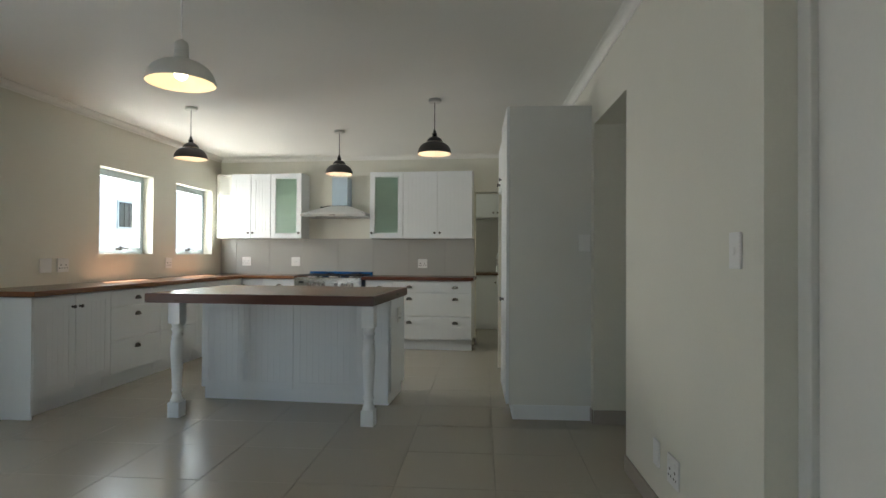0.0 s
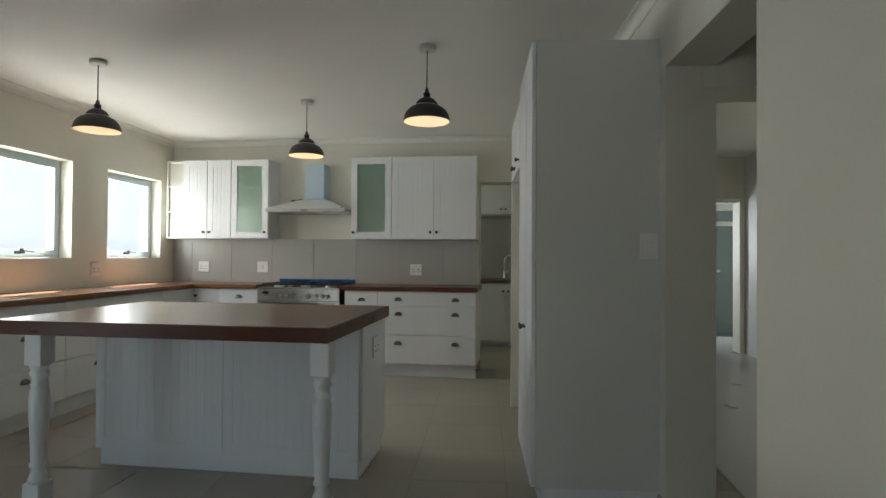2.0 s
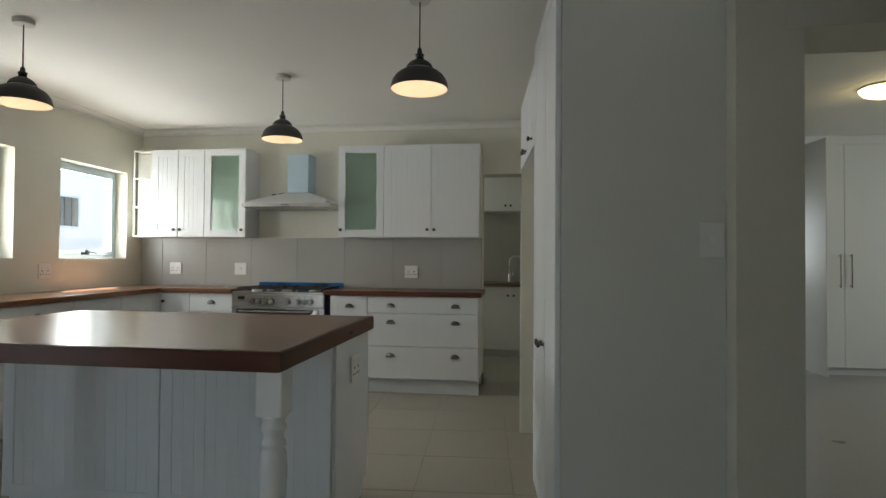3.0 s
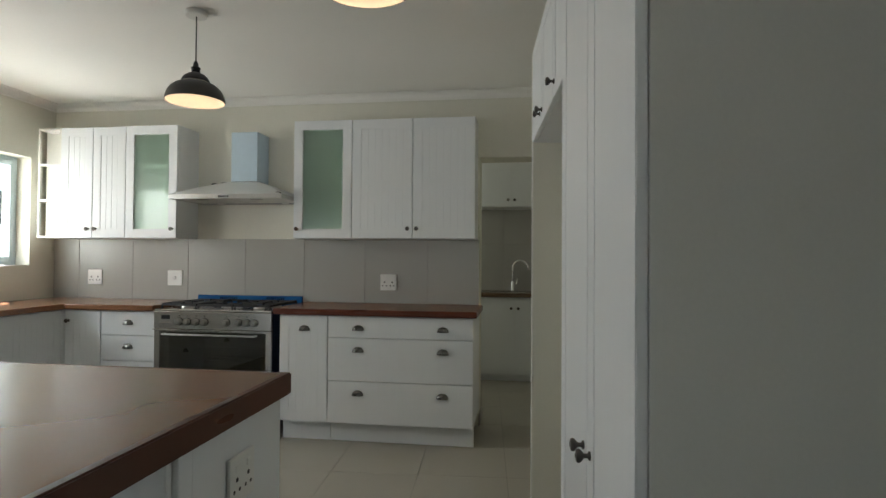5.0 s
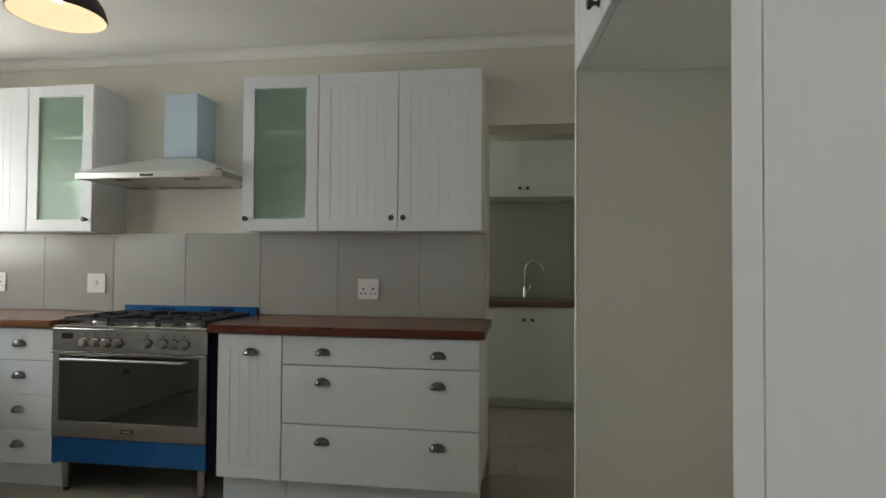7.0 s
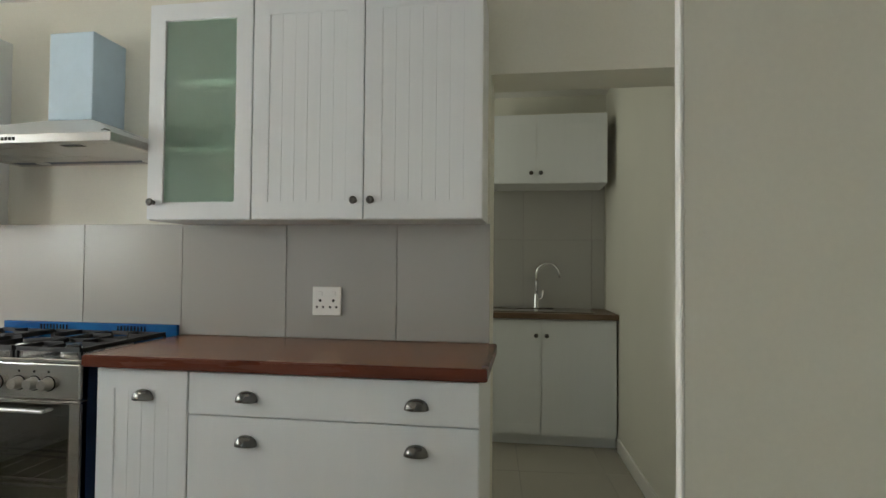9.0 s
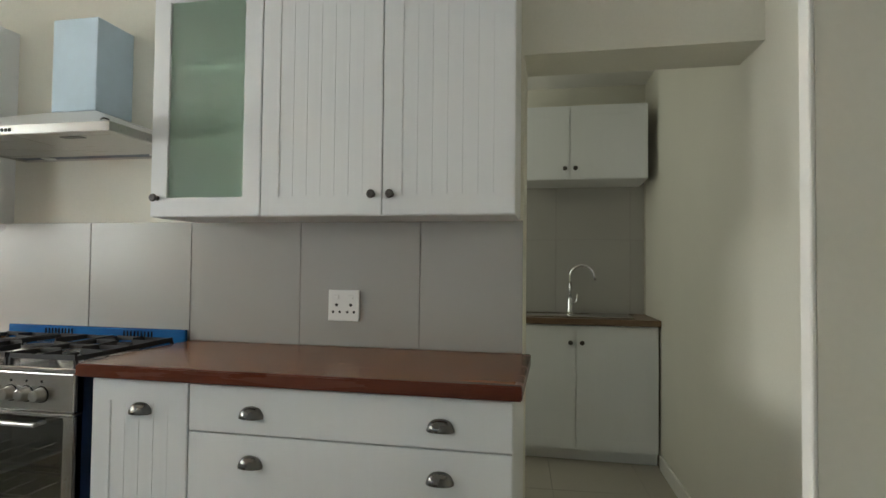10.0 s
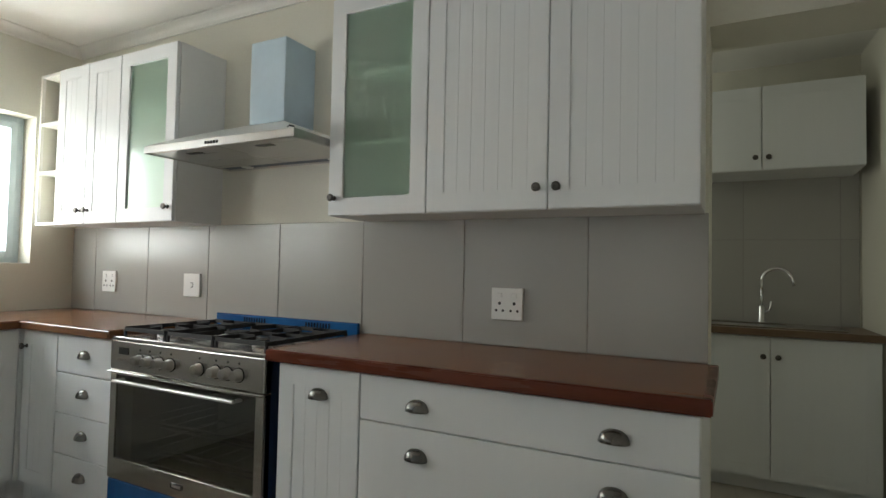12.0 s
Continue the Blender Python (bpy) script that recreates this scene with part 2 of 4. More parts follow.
def tube(points, r, seg=10, bm=None):
    """A round bar along a line of points."""
    bm = bm or bmesh.new()
    pts = [Vector(p) for p in points]
    rings = []
    side = None
    for i, p in enumerate(pts):
        d = ((pts[min(i + 1, len(pts) - 1)] - pts[max(i - 1, 0)])).normalized()
        if side is None:
            side = d.orthogonal().normalized()
        side = (side - d * side.dot(d)).normalized()
        up = d.cross(side)
        rings.append([bm.verts.new(p + side * r * math.cos(2 * math.pi * k / seg) + up * r * math.sin(2 * math.pi * k / seg)) for k in range(seg)])
    for a, b in zip(rings, rings[1:]):
        for k in range(seg):
            bm.faces.new((a[k], a[(k + 1) % seg], b[(k + 1) % seg], b[k])).smooth = True
    bm.faces.new(rings[0][::-1])
    bm.faces.new(rings[-1])
    bmesh.ops.recalc_face_normals(bm, faces=bm.faces)
    return bm


def mesh_of(name, bm, material):
    me = bpy.data.meshes.new(name)
    bm.to_mesh(me)
    bm.free()
    me.materials.append(material)
    return me


def part(name, bm, material, parent, label="", m=None):
    ob = new(name, mesh_of(name, bm, material))
    ob.parent = parent
    if m is not None:
        ob.matrix_basis = m
    return tagged(ob, label)


def thing(name, label, category, m=None, group=""):
    ob = new(name)
    ob.empty_display_size = 0.05
    if m is not None:
        ob.matrix_basis = m
    return tagged(ob, label, category, group)


def solid(name, bm, material, label, category, m=None, group="", kind=""):
    ob = new(name, mesh_of(name, bm, material))
    if m is not None:
        ob.matrix_basis = m
    return tagged(ob, label, category, group, kind)


# fronts lie in the plane y = 0 and face -y; x to the right, z up
def ring_frame(w, h, stile, t=0.02, r=0.0022, inner=None):
    """One closed frame: outer w x h; the opening is inset by stile, or given as x0, x1, z0, z1."""
    bm = bmesh.new()
    loops = []
    x0, x1, z0, z1 = inner or (stile, w - stile, stile, h - stile)
    for y in (0.0, t):
        loops.append([[bm.verts.new((x, y, z)) for x, z in c] for c in (((0, 0), (w, 0), (w, h), (0, h)), ((x0, z0), (x1, z0), (x1, z1), (x0, z1)))])
    for k in range(4):
        j = (k + 1) % 4
        for y in (0, 1):
            bm.faces.new((loops[y][0][k], loops[y][0][j], loops[y][1][j], loops[y][1][k]))
        for i in (0, 1):
            bm.faces.new((loops[0][i][k], loops[0][i][j], loops[1][i][j], loops[1][i][k]))
    bmesh.ops.recalc_face_normals(bm, faces=bm.faces)
    sharp = [e for e in bm.edges if len(e.link_faces) == 2 and e.calc_face_angle() > 0.5]
    bmesh.ops.bevel(bm, geom=sharp, offset=r, segments=2, affect='EDGES')
    return bm


BOARDS = {}


def board_mesh(bw, h):
    key = (round(bw, 4), round(h, 4))
    if key not in BOARDS:
        bm = boxes((0, bw, 0.0026, 0.017, 0, h))
        bmesh.ops.bevel(bm, geom=[e for e in bm.edges if abs(e.verts[0].co.z - e.verts[1].co.z) > 0.01 and e.verts[0].co.y < 0.005], offset=0.0012, segments=1, affect='EDGES')
        BOARDS[key] = mesh_of("board", bm, WHITE)
    return BOARDS[key]


def bead_door(name, parent, m, w, h, stile=0.07, pitch=0.05, style="bead"):
    """A framed front with a recessed tongue-and-groove (or flat) panel."""
    ob = part(name, ring_frame(w, h, stile), WHITE, parent, "", m)
    iw, ih = w - 2 * stile, h - 2 * stile
    if style == "bead":
        n = max(2, round(iw / pitch))
        for i in range(n):
            o = new("board", board_mesh(iw / n, ih + 0.002))
            o.parent = ob
            o.matrix_basis = pose(stile + iw * i / n, 0, stile - 0.001)
    elif style == "flat":
        part("panel", boxes((stile - 0.001, w - stile + 0.001, 0.0014, 0.016, stile - 0.001, h - stile + 0.001)), WHITE, ob)
    return ob


def plain_front(w, h, t=0.02):
    return soft(box(bmesh.new(), 0, w, 0, t, 0, h), 0.003, 2)


def cup_pull():
    """A half-moon cup handle, 82 mm wide, flat and open below."""
    bm = bmesh.new()
    nx, na = 16, 7
    grid = []
    for i in range(nx + 1):
        u = -1 + 2 * i / nx
        s = max(0.02, 1 - abs(u) ** 2.4) ** 0.5
        grid.append([bm.verts.new((0.041 * u, -0.026 * s * math.sin(a) - 0.001, 0.036 * s * math.cos(a))) for a in [k * math.pi * 0.5 / na for k in range(na + 1)]])
    for a, b in zip(grid, grid[1:]):
        for k in range(na):
            bm.faces.new((a[k], a[k + 1], b[k + 1], b[k])).smooth = True
    bmesh.ops.recalc_face_normals(bm, faces=bm.faces)
    bmesh.ops.solidify(bm, geom=bm.faces[:], thickness=0.002)
    bmesh.ops.recalc_face_normals(bm, faces=bm.faces)
    return bm


def knob_mesh():
    return lathe([(0.010, 0.0), (0.010, 0.003), (0.005, 0.006), (0.0055, 0.014), (0.013, 0.020), (0.0155, 0.025), (0.0135, 0.030), (0.006, 0.032), (0.005, 0.0305)], 16, axis='y')


def add_knob(parent, x, z, y=0.0):
    return part("knob", knob_mesh(), BRONZE, parent, "small dark bronze mushroom knob", pose(x, y, z))


def add_cup(parent, x, z, y=0.0):
    return part("cup_handle", cup_pull(), PEWTER, parent, "pewter half-moon cup handle", pose(x, y, z))


def front(name, parent, x, z, w, h, style="bead", gap=0.002, y=0.0, stile=0.07):
    if style == "plain":
        return part(name, plain_front(w - 2 * gap, h - 2 * gap), WHITE, parent, "", pose(x + gap, y, z + gap))
    return bead_door(name, parent, pose(x + gap, y, z + gap), w - 2 * gap, h - 2 * gap, stile, style=style)


def carcass(parent, w, d, z0, z1, y0=0.021, open_front=False, shelves=()):
    t = 0.016
    if open_front:
        for nm, sp in (("side_panel", (0, t, y0, d, z0, z1)), ("side_panel", (w - t, w, y0, d, z0, z1)), ("bottom_panel", (t, w - t, y0, d, z0, z0 + t)), ("top_panel", (t, w - t, y0, d, z1 - t, z1)), ("back_panel", (t, w - t, d - 0.008, d, z0 + t, z1 - t))):
            ob = part(nm, boxes(sp), CARCASS, parent)
        for s in shelves:
            part("shelf", boxes((t + 0.001, w - t - 0.001, y0 + 0.02, d - 0.009, s - 0.008, s + 0.008)), CARCASS, parent)
        return ob
    return part("body", boxes((0.001, w - 0.001, y0, d, z0, z1)), CARCASS, parent)


# ---- large structure ----


def prism(pts, z0, z1, bm=None):
    bm = bm or bmesh.new()
    lo = [bm.verts.new((x, y, z0)) for x, y in pts]
    hi = [bm.verts.new((x, y, z1)) for x, y in pts]
    bm.faces.new(lo[::-1])
    bm.faces.new(hi)
    for i in range(len(pts)):
        j = (i + 1) % len(pts)
        bm.faces.new((lo[i], lo[j], hi[j], hi[i]))
    bmesh.ops.recalc_face_normals(bm, faces=bm.faces)
    return bm


def wall_with_holes(x0, x1, a, b, z1, holes, z0=-0.05):
    """A wall from y=a to y=b, x0..x1 thick, with holes (y0, y1, zlow, zhigh)."""
    bm = bmesh.new()
    at = a
    for h0, h1, l, t in sorted(holes):
        box(bm, x0, x1, at, h0, z0, z1)
        if l > z0:
            box(bm, x0, x1, h0, h1, z0, l)
        if t < z1:
            box(bm, x0, x1, h0, h1, t, z1)
        at = h1
    box(bm, x0, x1, at, b, z0, z1)
    bmesh.ops.remove_doubles(bm, verts=bm.verts, dist=0.0002)
    return bm


TOP = CEIL + 0.05
wall_left = solid("wall_left", wall_with_holes(-0.25, 0, -9.7, 1.2, TOP, [(SIDE_DOOR[0], SIDE_DOOR[1], -0.02, 2.1)] + [(a, b, *WIN_Z) for a, b in WIN]), PAINT, "cream painted plaster wall with two small windows", "wall", LEFT, kind="structure")
wall_right = solid("wall_right", wall_with_holes(0, 0.235, -7.4, 2.3, TOP, [(-3.42, -2.49, -0.02, 2.06), (-0.985, -0.125, -0.02, 2.155)]), PAINT, "cream painted plaster wall with doorways", "wall", RIGHT, kind="structure")
FAR_RIGHT = pose(0.88, BACK_Y, 0, 0, 0, 2.5)     # the same wall past the fridge alcove, into the scullery
wall_scullery_east = solid("wall_scullery_east", boxes((0, 0.25, -1.41, 2.2, -0.05, TOP)), PAINT, "cream painted plaster wall of the kitchen and scullery", "wall", FAR_RIGHT, kind="structure")
wall_back = solid("wall_back", boxes((-3.95, 0.035, BACK_Y, BACK_Y + 0.25, -0.05, TOP), (0.035, 1.2, BACK_Y, BACK_Y + 0.25, 2.065, TOP)), PAINT, "cream painted plaster wall with a beam over an opening", "wall", kind="structure")
wall_rear = solid("wall_rear", boxes((-3.6, -2.7, -3.85, -3.6, -0.05, TOP), (-1.0, 2.3, -3.85, -3.6, -0.05, TOP), (-2.7, -1.0, -3.85, -3.6, 2.12, TOP)), PAINT, "cream painted plaster wall", "wall", kind="structure")
wall_scullery = solid("wall_scullery", boxes((-1.7, 1.1, 9.1, 9.3, -0.05, TOP)), PAINT, "cream painted plaster wall behind a sink", "wall", kind="structure")
wall_scullery_side = solid("wall_scullery_side", boxes((-1.9, -1.7, BACK_Y + 0.2, 9.3, -0.05, TOP)), PAINT, "cream painted plaster wall", "wall", kind="structure")
_c = [LEFT @ Vector((-0.24, -9.85, 0)), LEFT @ Vector((-0.24, 6.3, 0))]
ceiling = solid("ceiling", prism([(_c[0].x, _c[0].y), (7.0, _c[0].y), (7.0, 12.2), (_c[1].x, 12.2)], CEIL, CEIL + 0.15), CEILING, "plain white painted ceiling", "ceiling", kind="structure")
floor = solid("floor", boxes((-4.0, 7.0, -3.9, 12.2, -0.2, -0.003)), GROUT, "beige porcelain tiled floor with grey joints", "floor", kind="structure")

# bedroom and bathroom beyond the doorway
solid("wall_hall", boxes((1.33, 2.30, 3.625, 3.91, 2.05, TOP), (2.30, 6.6, 3.625, 3.91, -0.05, TOP)), PAINT, "cream painted cross wall with a bedroom doorway", "wall", kind="structure")
solid("wall_hall_end", boxes((3.0, 3.2, 1.7, 3.6, -0.05, TOP), (1.45, 3.0, 1.7, 1.9, -0.05, TOP)), PAINT, "cream painted passage walls", "wall", kind="structure")
solid("wall_bedroom_east", boxes((6.6, 6.8, 3.6, 12.2, -0.05, TOP)), PAINT, "cream painted plaster wall", "wall", kind="structure")
solid("wall_bedroom_north", boxes((1.45, 2.72, 8.65, 8.8, -0.05, TOP), (3.39, 6.6, 8.65, 8.8, -0.05, TOP), (2.72, 3.39, 8.65, 8.8, 2.03, TOP)), PAINT, "cream painted wall with a bathroom doorway", "wall", kind="structure")
solid("wall_bathroom", boxes((2.3, 4.8, 12.0, 12.2, -0.05, TOP), (2.2, 2.3, 8.8, 12.2, -0.05, TOP), (4.8, 4.9, 8.8, 12.2, -0.05, TOP)), PAINT, "pale bathroom walls", "wall", kind="structure")
solid("floor_bedroom", boxes((1.64, 6.6, 3.75, 12.0, -0.006, 0.005)), BED_FLOOR, "smooth grey bedroom floor", "floor", kind="structure")


def cornice(a, b, m, label="white coved plaster cornice"):
    """Runs along +y from a to b; the wall is at x=0, the room at +x."""
    prof = [(0, 0), (0, -0.058), (0.010, -0.058), (0.012, -0.050)]
    prof += [(0.055 - 0.043 * math.cos(t), -0.050 + 0.042 * math.sin(t)) for t in [k * math.pi / 12 for k in range(1, 7)]]
    prof += [(0.063, -0.006), (0.063, 0)]
    bm = bmesh.new()
    r0 = [bm.verts.new((x, a, CEIL + z - 0.001)) for x, z in prof]
    r1 = [bm.verts.new((x, b, CEIL + z - 0.001)) for x, z in prof]
    for i in range(len(prof) - 1):
        bm.faces.new((r0[i], r0[i + 1], r1[i + 1], r1[i]))
    bm.faces.new(r0)
    bm.faces.new(r1[::-1])
    bm.faces.new((r0[0], r1[0], r1[-1], r0[-1]))
    bmesh.ops.recalc_face_normals(bm, faces=bm.faces)
    return solid("cornice", bm, CEILING, label, "cornice", m, kind="structure")


cornice(-9.6, 1.02, LEFT)
cornice(-1.86, 7.4, RIGHT @ pose(0, 0, 0, 0, 0, 180))
cornice(0.003, 1.41, FAR_RIGHT @ pose(0, 0, 0, 0, 0, 180))
cornice(-3.63, 0.91, pose(0, BACK_Y, 0, 0, 0, -90))


def skirting(a, b, m, mater=TRIM, h=0.09):
    bm = soft(boxes((0, 0.014, a, b, 0, h)), 0.003)
    return solid("baseboard", bm, mater, "low skirting board along the wall", "skirting", m, kind="structure")


skirting(0.995, 2.48, RIGHT @ pose(0, 0, 0, 0, 0, 180), SKIRT)
skirting(-1.58, 1.40, FAR_RIGHT @ pose(0, 0, 0, 0, 0, 180), TRIM)
# tile skirting on the jamb of the doorway
solid("baseboard", soft(boxes((0.0, 0.235, -0.139, -0.1255, 0, 0.10)), 0.002), SKIRT, "taupe tile skirting in the doorway", "skirting", RIGHT, kind="structure")
solid("baseboard", soft(boxes((-0.012, -0.0005, -0.124, -0.054, 0, 0.10)), 0.002), SKIRT, "taupe tile skirting beside the tall cupboard", "skirting", RIGHT, kind="structure")
solid("baseboard", soft(boxes((0.036, 0.048, BACK_Y + 0.0, BACK_Y + 0.25, 0, 0.09)), 0.002), SKIRT, "taupe tile skirting on the wall end", "skirting", kind="structure")


def window(ab, idx):
    a, b = ab
    z0, z1 = WIN_Z
    th = thing("window_%d" % idx, "small white-grey aluminium top-hung window in a deep reveal", "window", LEFT @ pose(-0.17, a, z0))
    th["kind"] = "structure"
    w, h = b - a, z1 - z0
    f = 0.035
    part("window_frame", soft(boxes((0, 0.05, 0, f, 0, h), (0, 0.05, w - f, w, 0, h), (0, 0.05, f, w - f, 0, f), (0, 0.05, f, w - f, h - f, h)), 0.003), ALU, th)
    s = 0.04
    part("sash", soft(boxes((0.012, 0.062, f, f + s, f, h - f), (0.012, 0.062, w - f - s, w - f, f, h - f), (0.012, 0.062, f + s, w - f - s, f, f + s), (0.012, 0.062, f + s, w - f - s, h - f - s, h - f)), 0.003), ALU, th)
    p = part("pane", boxes((0.033, 0.039, f + s - 0.003, w - f - s + 0.003, f + s - 0.003, h - f - s + 0.003)), PANE, th)
    p.visible_shadow = False
    hd = part("window_handle", soft(boxes((0.062, 0.075, w / 2 - 0.05, w / 2 + 0.05, f + 0.006, f + 0.03), (0.075, 0.095, w / 2 - 0.012, w / 2 + 0.012, f + 0.01, f + 0.05)), 0.003), IRON, th, "dark casement stay and handle")
    part("window_stay", tube([(0.085, w / 2 - 0.01, f + 0.035), (0.11, w / 2 + 0.03, f + 0.03), (0.105, w / 2 + 0.10, f + 0.022)], 0.006), IRON, th)
    # slip sill inside the reveal
    part("window_sill", soft(boxes((0.05, 0.168, 0.001, w - 0.001, 0.0005, 0.006)), 0.001), TRIM, th)


window(WIN[0], 1)
window(WIN[1], 2)

# unseen glazed doors, assumed so that daylight comes in
d = thing("door_1", "white-framed sliding glass door to the outside", "door", LEFT @ pose(-0.2, SIDE_DOOR[0], 0))
d["kind"] = "structure"
w = SIDE_DOOR[1] - SIDE_DOOR[0]
part("door_frame", boxes((0, 0.06, 0, 0.06, 0, 2.1), (0, 0.06, w - 0.06, w, 0, 2.1), (0, 0.06, w / 2 - 0.04, w / 2 + 0.04, 0, 2.1), (0, 0.06, 0.06, w - 0.06, 2.04, 2.1)), ALU, d)
d = thing("door_2", "assumed sliding glass door in the unseen rear wall", "door", pose(-2.7, -3.75, 0))
d["kind"] = "structure"
part("door_frame", boxes((0, 0.06, 0, 0.06, 0, 2.12), (1.64, 1.7, 0, 0.06, 0, 2.12), (0.81, 0.89, 0, 0.06, 0, 2.12), (0.06, 1.64, 0, 0.06, 2.06, 2.12)), ALU, d)

# unseen slabs added outside the two glazed doors to block the sun
solid("sun_block", boxes((-2.4, -0.245, SIDE_DOOR[0] - 0.6, SIDE_DOOR[1] + 0.6, 2.35, 2.47)), TRIM, "unseen slab added to keep sun off the side door", "roof", LEFT, kind="structure")
solid("sun_block", boxes((-3.6, 0.6, -6.2, -3.80, 2.35, 2.47)), TRIM, "unseen slab added to keep sun off the rear door", "roof", kind="structure")

# the painted door in the right wall beside the start
d = thing("door_3", "closed white painted door in a white frame", "door", RIGHT @ pose(0.0, -3.42, 0))
d["kind"] = "structure"
part("door_frame", soft(boxes((0.095, 0.20, 0.865, 0.929, 0, 2.055), (0.095, 0.20, 0.001, 0.065, 0, 2.055), (0.095, 0.20, 0.065, 0.865, 1.99, 2.055)), 0.003), TRIM, d)
part("door_leaf", soft(boxes((0.115, 0.155, 0.069, 0.860, 0.006, 1.985)), 0.002), TRIM, d)
part("door_handle", tube([(0.115, 0.12, 1.0), (0.07, 0.12, 1.0), (0.068, 0.14, 1.0), (0.068, 0.23, 1.0)], 0.009), CHROME, d)

# outside
solid("ground", boxes((-60, 60, -60, 60, -0.6, -0.25)), PAVING, "grey concrete yard", "ground", kind="structure")
nb = thing("neighbour_house", "white rendered neighbouring house with dark windows", "house", LEFT @ pose(-3.9, -8.0, -0.25))
part("wall", boxes((-0.3, 0, 0, 20, 0, 3.3)), RENDER_WALL, nb)
part("roof", boxes((-3.0, 0.35, -0.5, 20.5, 3.3, 3.42)), PAVING, nb)
for y, z, ww, hh in ((12.35, 2.02, 0.65, 0.52), (15.6, 1.5, 1.2, 1.2)):
    wn_ = part("window", soft(boxes((0, 0.03, y - 0.04, y + ww + 0.04, z - 0.04, z + hh + 0.04)), 0.004), ALU, nb)
    part("pane", boxes((0.03, 0.036, y, y + ww, z, z + hh)), DARKWIN, wn_)
    for k in range(1, 4):
        part("bar", boxes((0.037, 0.05, y + ww * k / 4 - 0.01, y + ww * k / 4 + 0.01, z, z + hh)), BRONZE, wn_)
    for k in range(1, 5):
        part("bar", boxes((0.0505, 0.06, y, y + ww, z + hh * k / 5 - 0.01, z + hh * k / 5 + 0.01)), BRONZE, wn_)

# ---- kitchen: base units ----
WT0, WT1 = 0.887, 0.927      # worktop underside and top
FY = 6.467                   # plane of the back run's fronts
ROWS3 = ((0.141, 0.433), (0.433, 0.731), (0.731, 0.880))


def plinth(parent, w, d, y0=0.075, h=0.139):
    part("plinth", soft(boxes((0.002, w - 0.002, y0, y0 + 0.018, 0, h)), 0.0015), WHITE, parent)
    for x in (0.05, w - 0.10):
        part("cabinet_foot", lathe([(0.028, 0), (0.028, 0.008), (0.016, 0.014), (0.016, h - 0.001)], 10, centre=(x + 0.025, d - 0.08, 0)), BLACK, parent)


def drawer_unit(m, w, d, rows, cups, label, plain=True):
    th = thing("drawer_unit", label, "cabinet", m)
    carcass(th, w, d, 0.139, 0.884)
    plinth(th, w, d)
    for z0, z1 in rows:
        f = front("drawer_front", th, 0, z0, w, z1 - z0, "plain" if plain else "bead")
        for c in cups:
            add_cup(f, c, (z1 - z0) - 0.098)
    return th


drawer_unit(pose(-0.970, FY, 0), 1.012, 0.555, ROWS3, (0.215, 0.804), "wide white three-drawer kitchen unit with cup handles")
po = thing("pull_out_unit", "narrow white beadboard pull-out unit beside the cooker", "cabinet", pose(-1.324, FY, 0))
carcass(po, 0.352, 0.555, 0.139, 0.884)
plinth(po, 0.352, 0.555)
f = front("door", po, 0, 0.141, 0.352, 0.739)
add_cup(f, 0.182, 0.632)
drawer_unit(pose(-2.711, FY, 0), 0.432, 0.555, ((0.141, 0.332), (0.332, 0.518), (0.518, 0.705), (0.705, 0.880)), (0.22,), "narrow white four-drawer kitchen unit with cup handles")
cu = thing("corner_unit", "white corner base cabinet with a beadboard door", "cabinet", pose(-3.028, FY, 0))
carcass(cu, 0.315, 0.555, 0.139, 0.884)
plinth(cu, 0.315, 0.555)
part("corner_plinth", boxes((-0.085, 0.0015, 0.075, 0.093, 0.0, 0.138)), WHITE, cu)
f = front("door", cu, 0.02, 0.141, 0.295, 0.739)
add_knob(f, 0.03, 0.66)


def left_unit(y0):
    return LEFT @ pose(0.578, y0, 0, 0, 0, 90)


lu = thing("base_cabinet", "white two-door base cabinet with plain end panel", "cabinet", left_unit(-2.93))
carcass(lu, 0.83, 0.575, 0.139, 0.884)
plinth(lu, 0.83, 0.575)
part("end_panel", soft(boxes((-0.018, -0.0005, 0.0, 0.575, 0.0, 0.884)), 0.0015), WHITE, lu)
f = front("door", lu, 0, 0.141, 0.415, 0.739)
add_knob(f, 0.375, 0.64)
f = front("door", lu, 0.415, 0.141, 0.415, 0.739)
add_knob(f, 0.04, 0.64)
drawer_unit(left_unit(-2.10), 0.74, 0.575, ROWS3, (0.37,), "white three-drawer kitchen unit with cup handles")
drawer_unit(left_unit(-1.36), 0.70, 0.575, ROWS3, (0.35,), "white three-drawer kitchen unit with cup handles")
cu = thing("corner_unit", "white blind corner base cabinet", "cabinet", left_unit(-0.66))
carcass(cu, 1.10, 0.575, 0.139, 0.884)
plinth(cu, 1.10, 0.575)
front("door", cu, 0, 0.141, 0.55, 0.739)
front("door", cu, 0.55, 0.141, 0.535, 0.739)
part("corner_post", soft(boxes((1.086, 1.135, -0.004, 0.06, 0.139, 0.884)), 0.002), WHITE, cu)
part("corner_plinth", boxes((1.0985, 1.20, 0.075, 0.093, 0.0, 0.138)), WHITE, cu)

